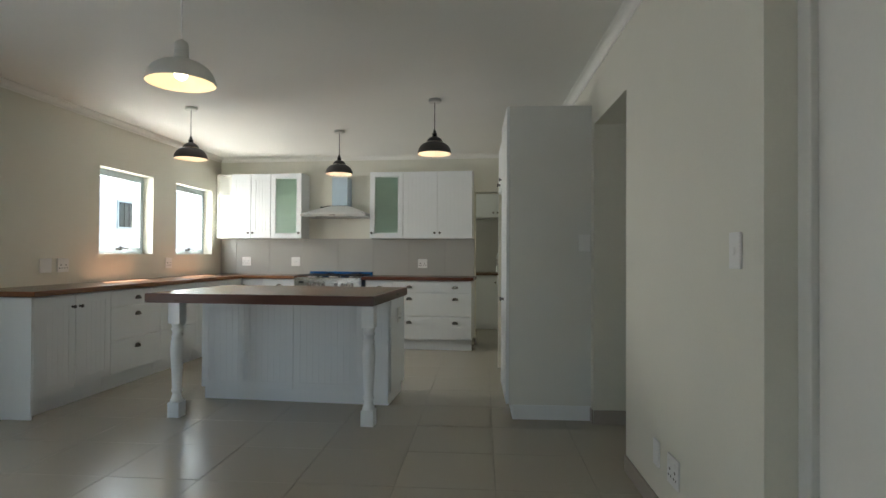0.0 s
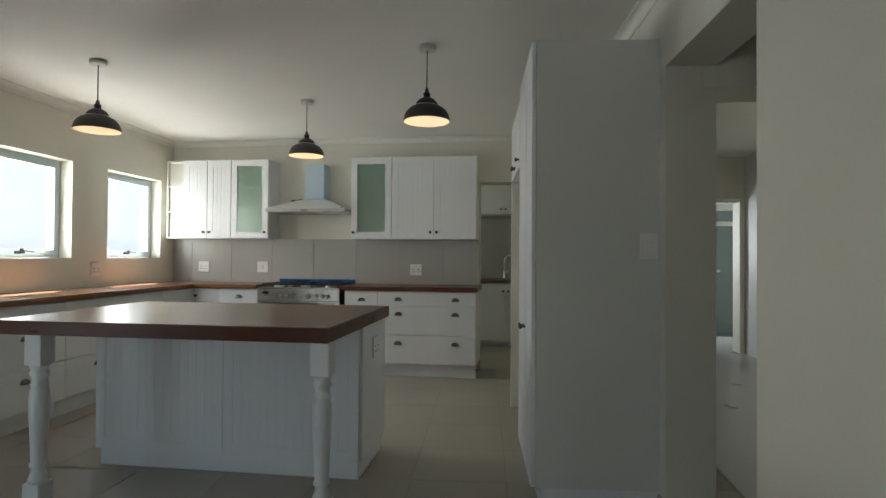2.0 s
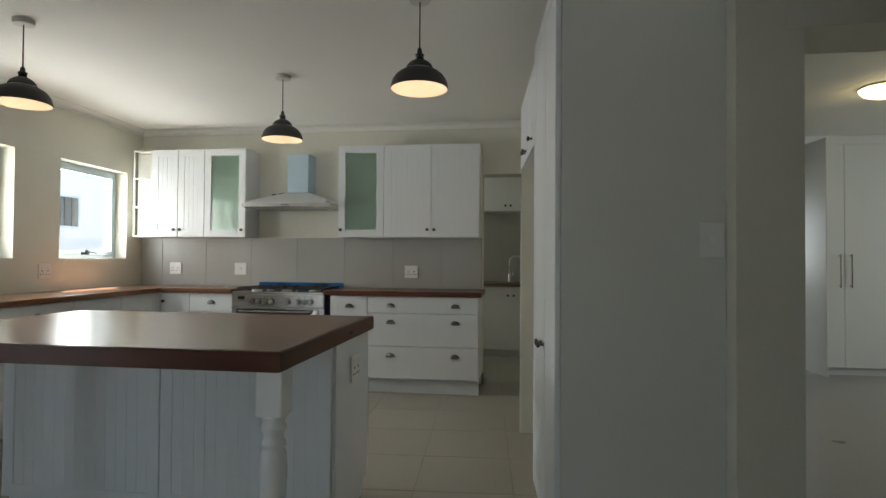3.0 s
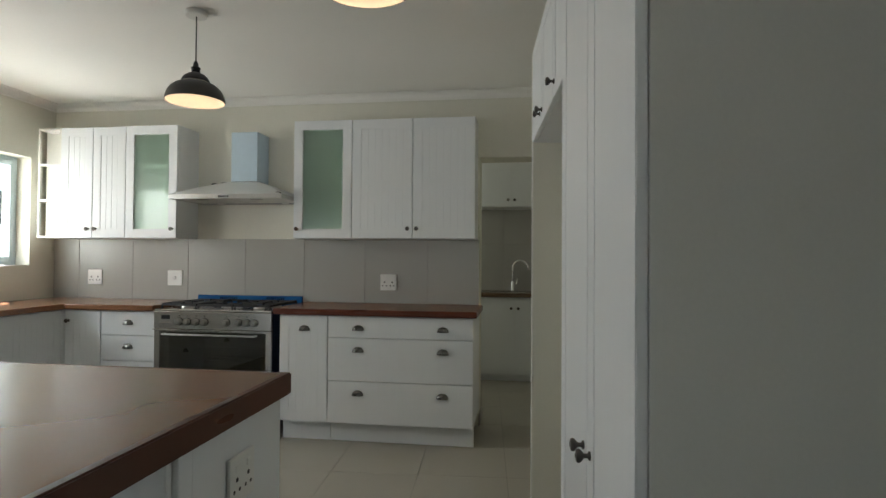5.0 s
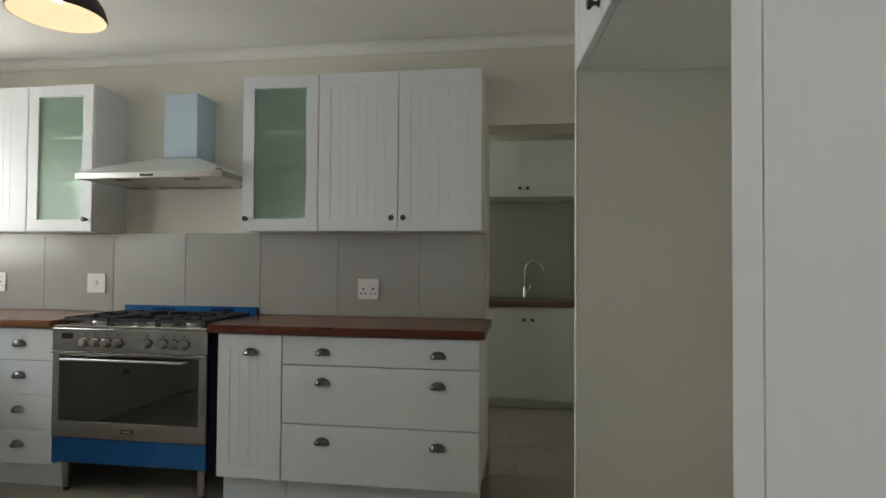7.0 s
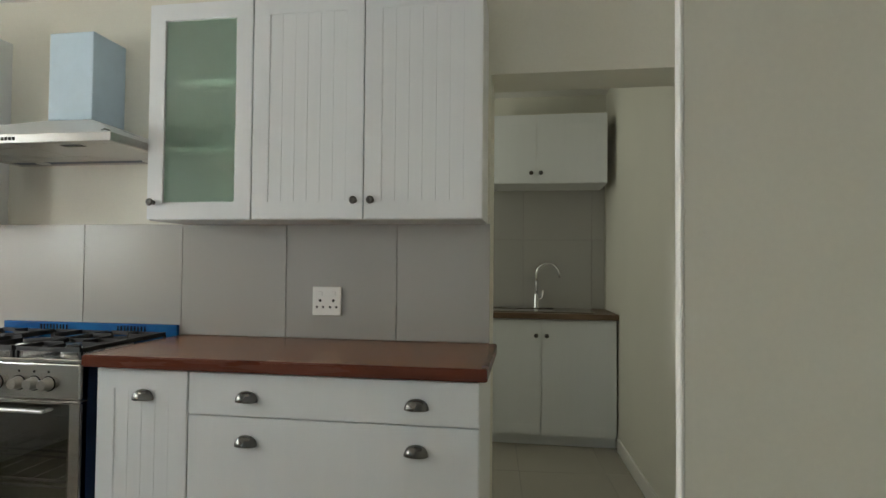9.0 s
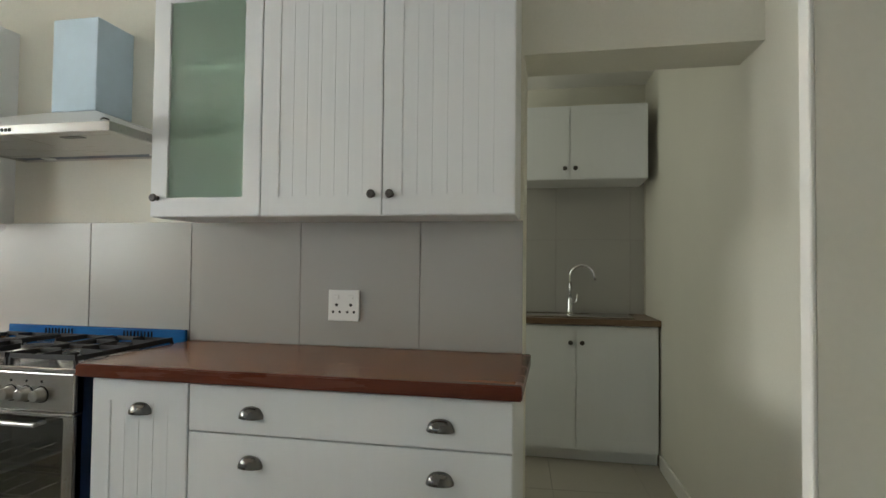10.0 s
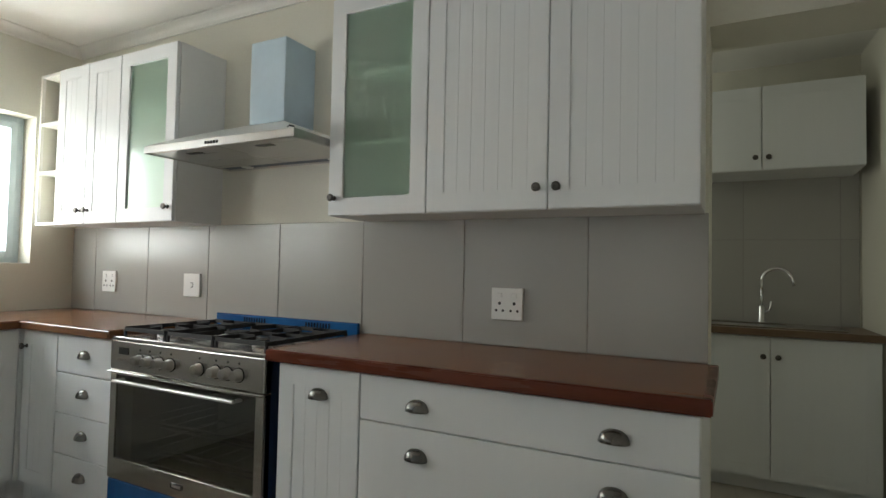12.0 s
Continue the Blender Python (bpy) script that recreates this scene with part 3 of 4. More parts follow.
# worktops
a = LEFT @ Vector((0.002, -2.965, 0))
b = LEFT @ Vector((0.612, -2.965, 0))
c = LEFT @ Vector((0.612, 0.455, 0))
e = LEFT @ Vector((0.002, 1.02, 0))
bm = prism([(a.x, a.y), (b.x, b.y), (c.x, FY - 0.028), (-2.279, FY - 0.028), (-2.279, BACK_Y - 0.011), (e.x, BACK_Y - 0.011)], WT0, WT1)
bmesh.ops.bevel(bm, geom=[ed for ed in bm.edges], offset=0.006, segments=3, affect='EDGES')
solid("worktop", bm, MAHOGANY_Y, "long varnished reddish mahogany corner worktop", "worktop")
def lipping(x0, x1, y0, y1, z0, z1, outline):
    """An edge strip whose outer edges alone are rounded; outline is the slab's x0, x1, y0, y1."""
    bm = boxes((x0, x1, y0, y1, z0, z1))

    def outer(e):
        a_, b_ = e.verts[0].co, e.verts[1].co
        return any(abs(a_.x - v) < 1e-5 and abs(b_.x - v) < 1e-5 for v in outline[:2]) or any(abs(a_.y - v) < 1e-5 and abs(b_.y - v) < 1e-5 for v in outline[2:])

    bmesh.ops.bevel(bm, geom=[e for e in bm.edges if outer(e) and abs(e.verts[0].co.z - e.verts[1].co.z) < 1e-5], offset=0.004, segments=3, affect='EDGES')
    return bm


wt = thing("worktop", "short varnished reddish mahogany worktop beside the cooker", "worktop")
WX0, WX1, WF = -1.362, 0.067, FY - 0.028
part("surface", boxes((WX0, WX1 - 0.021, WF + 0.020, BACK_Y - 0.011, WT0, WT1)), MAHOGANY, wt)
# edge strips take a darker, redder colour than the surface
part("front_lip", lipping(WX0, WX1, WF, WF + 0.020, WT0 - 0.002, WT1, (WX0, WX1, WF, 99)), MAHOGANY_LIP, wt, "mahogany front edge, coloured darker than the surface")
part("end_lip", lipping(WX1 - 0.021, WX1, WF + 0.020, BACK_Y - 0.011, WT0 - 0.002, WT1, (WX1, WX1, 99, 99)), MAHOGANY_LIP, wt, "mahogany end edge, coloured darker than the surface")

# ---- kitchen: wall units ----
UY, UZ0, UZ1 = 6.737, 1.427, 2.313
UD = BACK_Y - UY


def glass_door(parent, x, w, h, knob_x):
    fr = tagged(bead_door("door", parent, pose(x + 0.0015, 0, 0.0015), w - 0.003, h - 0.003, style="glass"), "white framed door with frosted green glass")
    p = part("pane", boxes((0.066, w - 0.069, 0.009, 0.013, 0.066, h - 0.069)), FROST, fr)
    p.visible_shadow = False
    add_knob(fr, knob_x, 0.069)
    return fr


def wall_unit(m, w, h, label, doors, glazed=False, depth=UD, style="bead"):
    th = thing("wall_cabinet", label, "cabinet", m)
    if glazed:
        carcass(th, w, depth, 0, h, open_front=True, shelves=(h * 0.33, h * 0.645))
        glass_door(th, 0, w, h, doors)
    else:
        carcass(th, w, depth, 0, h)
        n = len(doors)
        for i, k in enumerate(doors):
            f = front("door", th, w * i / n, 0, w / n, h, style)
            add_knob(f, k if k > 0 else w / n + k, 0.070)
    return th


UH = UZ1 - UZ0
wall_unit(pose(-0.893, UY, UZ0), 0.918, UH, "white beadboard double wall cabinet over the worktop", (-0.035, 0.032))
wall_unit(pose(-1.347, UY, UZ0), 0.453, UH, "white wall cabinet with a frosted glass door", 0.03, True)
wall_unit(pose(-2.740, UY, UZ0), 0.440, UH, "white wall cabinet with a frosted glass door", 0.405, True)
wall_unit(pose(-3.315, UY, UZ0), 0.574, UH, "white beadboard double wall cabinet", (-0.035, 0.032))
sh = thing("open_shelf_unit", "white shallow open-sided corner shelf unit with three shelves", "shelf", pose(-3.545, UY, UZ0))
part("side_panel", soft(boxes((0.211, 0.228, 0.01, UD, 0, UH)), 0.001), TRIM, sh)
part("front_stile", soft(boxes((0.018, 0.032, 0.01, 0.03, 0, UH)), 0.001), TRIM, sh)
part("back_panel", boxes((-0.028, 0.21, 0.14, 0.152, 0.0, UH)), TRIM, sh)
for z in (0.0, UH * 0.335, UH * 0.66, UH - 0.016):
    part("shelf", soft(boxes((0.0325, 0.2105, 0.012, 0.1395, z, z + 0.016)), 0.001), TRIM, sh)

# ---- cooker ----
ck = thing("range_cooker", "wide stainless steel range cooker with blue protective film", "cooker", pose(-2.273, 6.452, 0))
CW = 0.898
part("side_panel", boxes((0, 0.012, 0.012, 0.57, 0.16, 0.885)), FILM_BLUE, ck)
# right side coloured darker than the blue film on the left side
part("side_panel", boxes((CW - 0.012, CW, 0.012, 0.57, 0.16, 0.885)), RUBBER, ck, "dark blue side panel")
part("back_panel", boxes((0.012, CW - 0.012, 0.55, 0.57, 0.16, 0.885)), IRON, ck)
part("base_plate", boxes((0.012, CW - 0.012, 0.03, 0.55, 0.16, 0.30)), IRON, ck)
part("oven_cavity", boxes((0.012, 0.09, 0.045, 0.55, 0.301, 0.76), (CW - 0.09, CW - 0.012, 0.045, 0.55, 0.301, 0.76), (0.09, CW - 0.09, 0.5, 0.549, 0.301, 0.76), (0.09, CW - 0.09, 0.045, 0.5, 0.301, 0.36), (0.09, CW - 0.09, 0.045, 0.5, 0.745, 0.78)), ENAMEL, ck, "grey enamelled oven inside")
for z in (0.45, 0.56):
    bm = tube([(0.095, 0.055, z), (CW - 0.095, 0.055, z)], 0.0055, 8)
    tube([(0.095, 0.055, z - 0.022), (CW - 0.095, 0.055, z - 0.022)], 0.0045, 8, bm)
    for k in range(7):
        tube([(0.15 + k * 0.10, 0.055, z), (0.15 + k * 0.10, 0.48, z)], 0.003, 6, bm)
    tube([(0.095, 0.48, z), (CW - 0.095, 0.48, z)], 0.004, 8, bm)
    part("oven_rack", bm, CHROME, ck)
dr = part("oven_door", ring_frame(CW, 0.447, 0, 0.035, 0.003, (0.044, CW - 0.044, 0.088, 0.440)), STEEL, ck, "", pose(0, 0, 0.305))
gp = part("oven_window", boxes((0.0442, CW - 0.0442, 0.004, 0.009, 0.0882, 0.4398)), OVEN_GLASS, dr, "smoked glass oven window")
gp.visible_shadow = False
bm = boxes((0.085, CW - 0.105, -0.050, -0.030, 0.722, 0.735), (0.085, 0.105, -0.030, 0.001, 0.723, 0.734), (CW - 0.125, CW - 0.105, -0.030, 0.001, 0.723, 0.734))
soft(bm, 0.004, 2)
part("oven_handle", bm, HOOD_STEEL, dr, "flat polished steel bar handle", pose(0, 0, -0.305))
bm = prism([(0.036 * math.copysign(1, math.cos(t)) * abs(math.cos(t)) ** 0.4, 0.011 * math.copysign(1, math.sin(t)) * abs(math.sin(t)) ** 0.4) for t in [k * math.pi / 14 + 0.01 for k in range(28)]], 0, 0.003)
part("badge", bm, BLACK, dr, "small dark rounded badge with pale bar", pose(CW / 2, 0.0005, 0.044, 90, 0, 0))
part("badge_bar", soft(boxes((CW / 2 - 0.024, CW / 2 + 0.024, -0.0042, -0.0027, 0.039, 0.049)), 0.0005), KNOB, dr)
part("control_panel", soft(boxes((0, CW, -0.004, 0.04, 0.762, 0.890)), 0.005, 2), STEEL, ck)
part("panel_lip", soft(boxes((-0.004, CW + 0.004, -0.014, 0.03, 0.7535, 0.7615)), 0.002), STEEL, ck)
part("display", boxes((0.06, 0.125, -0.006, -0.0038, 0.833, 0.862)), SCREEN, ck, "small dark clock display")
for k in range(6):
    part("button", lathe([(0.0045, 0), (0.0045, 0.004)], 10, axis='y'), KNOB, ck, "", pose(0.055 + k * 0.015, -0.004, 0.808))
kb = lathe([(0.024, 0), (0.024, 0.006), (0.020, 0.009), (0.0185, 0.030), (0.0165, 0.033)], 20, axis='y')
box(kb, -0.0015, 0.0015, -0.0336, -0.030, 0.002, 0.015)
kme = mesh_of("control_knob", kb, KNOB)
for i, x in enumerate((0.200, 0.262, 0.328, 0.394, 0.560, 0.652, 0.714, 0.773)):
    o = new("control_knob", kme)
    o.parent = ck
    o.matrix_basis = pose(x, -0.004, 0.818, 0, random.uniform(-14, 14), 0)
    # black disc painted in for the shadow round the knob
    part("knob_shadow_ring", lathe([(0.0275, 0), (0.0275, 0.0012)], 20, axis='y'), SCREEN, ck, "", pose(x, -0.0042, 0.818))
    part("dial_mark", soft(boxes((x - 0.004, x + 0.004, -0.0052, -0.0038, 0.856, 0.864)), 0.0005), SCREEN, ck)
part("storage_drawer", soft(boxes((0.0, CW, 0.004, 0.03, 0.170, 0.299)), 0.003), FILM_BLUE, ck, "steel drawer under blue protective film")
for x in (0.05, CW - 0.05):
    for y in (0.06, 0.5):
        bm = boxes((x - 0.021, x + 0.021, y - 0.021, y + 0.021, 0.016, 0.16))
        for v in bm.verts:
            if v.co.z < 0.05:
                v.co.x, v.co.y = x + (v.co.x - x) * 0.72, y + (v.co.y - y) * 0.72
        lg = part("leg", soft(bm, 0.004), STEEL, ck)
        part("foot", lathe([(0.017, 0), (0.017, 0.012), (0.012, 0.0158)], 14, centre=(x, y, 0)), BLACK, lg)
part("hob", soft(boxes((0.0, CW, 0.0, 0.545, 0.8905, 0.905)), 0.003), STEEL, ck, "steel gas hob plate")
bg = part("back_guard", soft(boxes((0.0, CW, 0.546, 0.566, 0.886, 0.972)), 0.003), FILM_BLUE, ck, "blue film-covered rear guard with vent slots")
for c0 in (0.20, 0.60):
    for k in range(9):
        part("vent_slot", boxes((c0 + k * 0.017, c0 + k * 0.017 + 0.007, 0.5446, 0.5462, 0.934, 0.960)), BLACK, bg)
bme = mesh_of("burner", lathe([(0.052, 0.905), (0.052, 0.913), (0.043, 0.917), (0.043, 0.922)], 24), BURNER)
cme = mesh_of("burner_cap", lathe([(0.034, 0.9222), (0.037, 0.925), (0.036, 0.930), (0.028, 0.932)], 24), IRON)
HOBS = ((0.17, 0.15, 0.9), (0.17, 0.40, 1.15), (0.45, 0.28, 1.5), (0.73, 0.15, 0.75), (0.73, 0.40, 1.05))
for x, y, k in HOBS:
    o = new("burner", bme)
    o.parent = ck
    o.matrix_basis = pose(x, y, 0) @ Matrix.Diagonal((k, k, 1, 1))
    q = new("burner_cap", cme)
    q.parent = o
    q.matrix_basis = pose(0, 0, 0)


def grate_bar(bm, p, q, z0, z1, w=0.011, taper=1.0):
    """A cast bar from p to q, w wide, thinner towards q."""
    p, q = Vector((*p, 0)), Vector((*q, 0))
    n = Vector((-(q - p).y, (q - p).x, 0)).normalized() * (w / 2)
    lo = [bm.verts.new((v.x, v.y, z0)) for v in (p - n, q - n * taper, q + n * taper, p + n)]
    hi = [bm.verts.new((v.x, v.y, z)) for v, z in ((p - n * 0.7, z1), (q - n * taper * 0.7, z1 + 0.003), (q + n * taper * 0.7, z1 + 0.003), (p + n * 0.7, z1))]
    bm.faces.new(lo[::-1])
    bm.faces.new(hi)
    for i in range(4):
        j = (i + 1) % 4
        bm.faces.new((lo[i], lo[j], hi[j], hi[i]))


for x0, x1 in ((0.03, 0.305), (0.312, 0.588), (0.595, 0.87)):
    bm = bmesh.new()
    z0, z1 = 0.926, 0.941
    xm = (x0 + x1) / 2
    ring = [(x0 + 0.006, 0.036), (x1 - 0.006, 0.036), (x1 - 0.006, 0.510), (x0 + 0.006, 0.510)]
    for i in range(4):
        grate_bar(bm, ring[i], ring[(i + 1) % 4], z0, z1)
    centres = [(0.28, 0.075)] if x0 < 0.4 < x1 else [(0.15, 0.042), (0.40, 0.042)]
    if len(centres) == 2:
        grate_bar(bm, (x0 + 0.006, 0.272), (x1 - 0.006, 0.272), z0, z1)
    for yc, r in centres:
        hi_, lo_ = (0.510, 0.036) if len(centres) == 1 else ((0.272, 0.036) if yc < 0.2 else (0.510, 0.272))
        for p in ((x0 + 0.006, yc), (x1 - 0.006, yc), (xm, lo_), (xm, hi_)):
            d_ = Vector((p[0] - xm, p[1] - yc, 0)).normalized() * r
            grate_bar(bm, p, (xm + d_.x, yc + d_.y), z0, z1 + 0.003, 0.013, 0.6)
    for p in ring:
        box(bm, p[0] - 0.005, p[0] + 0.005, p[1] - 0.005, p[1] + 0.005, 0.9052, z0)
    bmesh.ops.recalc_face_normals(bm, faces=bm.faces)
    part("pan_support", bm, IRON, ck, "black cast-iron pan support")

# ---- cooker hood ----
hd = thing("cooker_hood", "steel chimney cooker hood with pale blue film on its flue", "cooker hood", pose(-2.238, 6.54, 0))
HW, HD = 0.884, BACK_Y - 6.54
rail = boxes((0, HW, 0, HD, 1.710, 1.744))
rail.normal_update()
bmesh.ops.inset_region(rail, faces=[f for f in rail.faces if f.normal.z < -0.9], thickness=0.018, depth=-0.014)
part("front_rail", soft(rail, 0.0015), HOOD_STEEL, hd, "bright steel rim")
bm = bmesh.new()
rings = []
for k in range(9):
    u = k / 8
    v = u ** 0.88
    x0, x1, y0 = 0.003 + 0.317 * u, HW - 0.003 - 0.323 * u, 0.003 + 0.280 * u
    rings.append([bm.verts.new(c) for c in ((x0, y0, 1.7445 + 0.127 * v), (x1, y0, 1.7445 + 0.127 * v), (x1, HD, 1.7445 + 0.127 * v), (x0, HD, 1.7445 + 0.127 * v))])
bm.faces.new(rings[0][::-1])
bm.faces.new(rings[-1])
for r0, r1 in zip(rings, rings[1:]):
    for i in range(4):
        j = (i + 1) % 4
        bm.faces.new((r0[i], r0[j], r1[j], r1[i])).smooth = i in (0, 1, 3)
bmesh.ops.recalc_face_normals(bm, faces=bm.faces)
for e_ in bm.edges:
    e_.smooth = len(e_.link_faces) < 2 or e_.calc_face_angle() < 0.35
part("canopy", bm, FILM_CLEAR, hd, "sloping canopy under milky protective film")
fl = part("flue", soft(boxes((0.335, 0.552, 0.29, HD, 1.875, 2.262)), 0.003), FILM_PALE, hd, "square flue covered with pale blue film")
part("flue_joint", boxes((0.3375, 0.5495, 0.2925, HD, 1.8718, 1.8748)), BLACK, fl, "dark gap at the foot of the flue")
part("film_flap", tube([(HW - 0.055, 0.020, 1.754), (HW - 0.030, 0.006, 1.7555), (HW - 0.006, 0.004, 1.748)], 0.003, 6), BLACK, hd, "loose dark edge of the film")
for k in range(2):
    x0 = 0.022 + k * 0.421
    gf = part("grease_filter", soft(boxes((x0, x0 + 0.417, 0.022, HD - 0.075, 1.714, 1.722)), 0.003), HOOD_STEEL, hd)
    part("filter_catch", soft(boxes((x0 + 0.16, x0 + 0.25, 0.075, 0.105, 1.7115, 1.7138)), 0.001), BLACK, gf, "dark recessed catch")
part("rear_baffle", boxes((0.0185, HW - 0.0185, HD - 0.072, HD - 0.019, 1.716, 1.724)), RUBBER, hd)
for k in range(2):
    part("lamp_lens", lathe([(0.030, 1.7125), (0.030, 1.716)], 18, centre=(0.17 + 0.55 * k, HD - 0.047, 0)), PLASTIC, hd, "small round hood lamp")
for k in range(5):
    part("button", soft(boxes((0.398 + k * 0.0165, 0.409 + k * 0.0165, -0.003, 0.001, 1.720, 1.733)), 0.001), BLACK, hd)
pl = thing("power_plug", "black power plug with a short cable lying on the hood", "plug", pose(-2.045, 6.86, 1.8255))
part("plug_body", soft(boxes((-0.030, 0.012, -0.018, 0.018, 0.003, 0.040)), 0.006, 2), BLACK, pl)
part("cable", tube([(0.010, 0, 0.025), (0.04, 0.02, 0.045), (0.075, 0.04, 0.052), (0.10, 0.09, 0.052)], 0.005, 8), BLACK, pl)

# ---- island ----
isl = thing("kitchen_island", "white beadboard kitchen island with two turned legs", "kitchen island", pose(0, 0, 0))
IX0, IX1, IY0, IY1 = -1.996, -0.390, 3.85, 4.40
part("body", boxes((IX0 + 0.012, IX1 - 0.012, IY0 + 0.021, IY1 - 0.012, 0.10, 0.846)), CARCASS, isl)
part("plinth", soft(boxes((IX0 + 0.02, IX1 - 0.015, IY0 + 0.02, IY1 - 0.04, 0.0, 0.10)), 0.002), WHITE, isl)
for x in (IX0, IX0 + 0.799):
    bead_door("front_panel", isl, pose(x, IY0, 0.101), 0.797, 0.744, 0.06, 0.052)
part("side_panel", soft(boxes((IX1 - 0.011, IX1 + 0.006, IY0 + 0.0215, IY0 + 0.075, 0.101, 0.846)), 0.002), WHITE, isl)
part("side_panel", soft(boxes((IX1 - 0.011, IX1 + 0.003, IY0 + 0.078, IY1, 0.101, 0.846)), 0.002), WHITE, isl)
part("side_panel", soft(boxes((IX0 - 0.004, IX0 + 0.011, IY0 + 0.0215, IY1, 0.101, 0.846)), 0.002), WHITE, isl)
part("rear_panel", soft(boxes((IX0 + 0.012, IX1 - 0.012, IY1 - 0.0115, IY1 + 0.004, 0.101, 0.846)), 0.002), WHITE, isl)


def turned_leg():
    bm = boxes((-0.046, 0.046, -0.046, 0.046, 0.69, 0.846), (-0.046, 0.046, -0.046, 0.046, 0.0, 0.11))
    soft(bm, 0.003)
    lathe([(0.045, 0.11), (0.042, 0.130), (0.031, 0.160), (0.029, 0.178), (0.038, 0.188), (0.038, 0.200), (0.032, 0.210), (0.036, 0.30), (0.044, 0.44), (0.0465, 0.51), (0.042, 0.56), (0.034, 0.577), (0.040, 0.585), (0.040, 0.598), (0.033, 0.606), (0.034, 0.630), (0.042, 0.640), (0.042, 0.655), (0.034, 0.661), (0.042, 0.68), (0.0455, 0.692)], 24, bm)
    return bm


for x in (-1.890, -0.425):
    part("leg", turned_leg(), WHITE, isl, "white turned wooden leg", pose(x, 3.345, 0))
it = thing("island_worktop", "thick varnished mahogany island worktop", "worktop")
part("surface", boxes((-2.078, -0.394, 3.287, 4.423, 0.847, 0.915)), ISLAND_WOOD, it)
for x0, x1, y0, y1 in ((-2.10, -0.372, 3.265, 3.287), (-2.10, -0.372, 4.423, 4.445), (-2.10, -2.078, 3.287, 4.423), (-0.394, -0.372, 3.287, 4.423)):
    part("edge_lip", lipping(x0, x1, y0, y1, 0.8465, 0.915, (-2.10, -0.372, 3.265, 4.445)), ISLAND_LIP, it, "mahogany edge, coloured darker than the lightened top")

# ---- sockets and switches ----


def plate(name, m, label, w=0.13, h=0.125, kind="double"):
    """Lies in y=0, faces -y."""
    th = thing(name, label, "socket" if "socket" in name else "switch", m)
    part("cover_plate", soft(boxes((-w / 2, w / 2, -0.010, 0, -h / 2, h / 2)), 0.003, 2), PLASTIC, th)
    if kind == "double":
        for s in (-1, 1):
            part("rocker", soft(boxes((s * 0.03 - 0.011, s * 0.03 + 0.011, -0.0135, -0.0098, 0.022, 0.042)), 0.002), PLASTIC, th)
            for dx, dz, r in ((0, 0.002, 0.0066), (-0.014, -0.026, 0.0054), (0.014, -0.026, 0.0054)):
                part("pin_hole", lathe([(r, 0.0096), (r, 0.0104)], 10, axis='y'), HOLE, th, "", pose(s * 0.03 + dx, 0, dz))
    elif kind == "switch":
        part("rocker", soft(boxes((-0.012, 0.012, -0.0145, -0.0098, -0.014, 0.014)), 0.003), PLASTIC, th)
    elif kind == "isolator":
        part("rocker", lathe([(0.0125, 0.0098), (0.0125, 0.0125), (0.010, 0.0145), (0.004, 0.0150)], 16, axis='y'), PLASTIC, th, "small round push button")
        part("button_ring", lathe([(0.0145, 0.0095), (0.0145, 0.0104)], 16, axis='y'), HOLE, th)
    return th


plate("wall_socket", pose(-3.222, 7.0195, 1.107), "white double wall socket on the tiles")
plate("wall_switch", pose(-2.488, 7.0195, 1.107), "white isolator switch on the tiles", kind="isolator")
plate("wall_socket", pose(-0.674, 7.0195, 1.092), "white double wall socket on the tiles")
for y, nm, kd in ((-2.15, "wall_switch", "blank"), (-1.95, "wall_socket", "double"), (-0.28, "wall_socket", "double")):
    plate(nm, LEFT @ pose(0.0005, y, 1.097, 0, 0, 90), "white blank wall plate above the worktop" if kd == "blank" else "white double wall socket above the worktop", kind=kd)
plate("wall_switch", RIGHT @ pose(-0.0005, -2.32, 1.225, 0, 0, -90), "white light switch on the plain wall", w=0.075, h=0.12, kind="switch")
plate("wall_socket", RIGHT @ pose(-0.0005, -1.75, 0.285, 0, 0, -90), "white double wall socket near the floor", kind="double")
plate("wall_switch", RIGHT @ pose(-0.0005, -1.53, 0.29, 0, 0, -90), "white blank plate near the floor", w=0.075, h=0.12, kind="blank")
plate("wall_switch", RIGHT @ pose(-0.055, -0.0525, 1.30), "white light switch on the side of the tall cupboard", w=0.085, h=0.125, kind="switch")
plate("wall_socket", pose(IX1 + 0.0065, 4.14, 0.70, 0, 0, 90), "white double socket on the island end")

# ---- pendant lamps ----


def lamp_light(m, power, colour=(1.0, 0.79, 0.66), r=0.03):
    ob = new("lamp_light", bpy.data.lights.new("lamp_light", 'POINT'))
    ob.data.energy, ob.data.color, ob.data.shadow_soft_size = power, colour, r
    ob.matrix_world = m


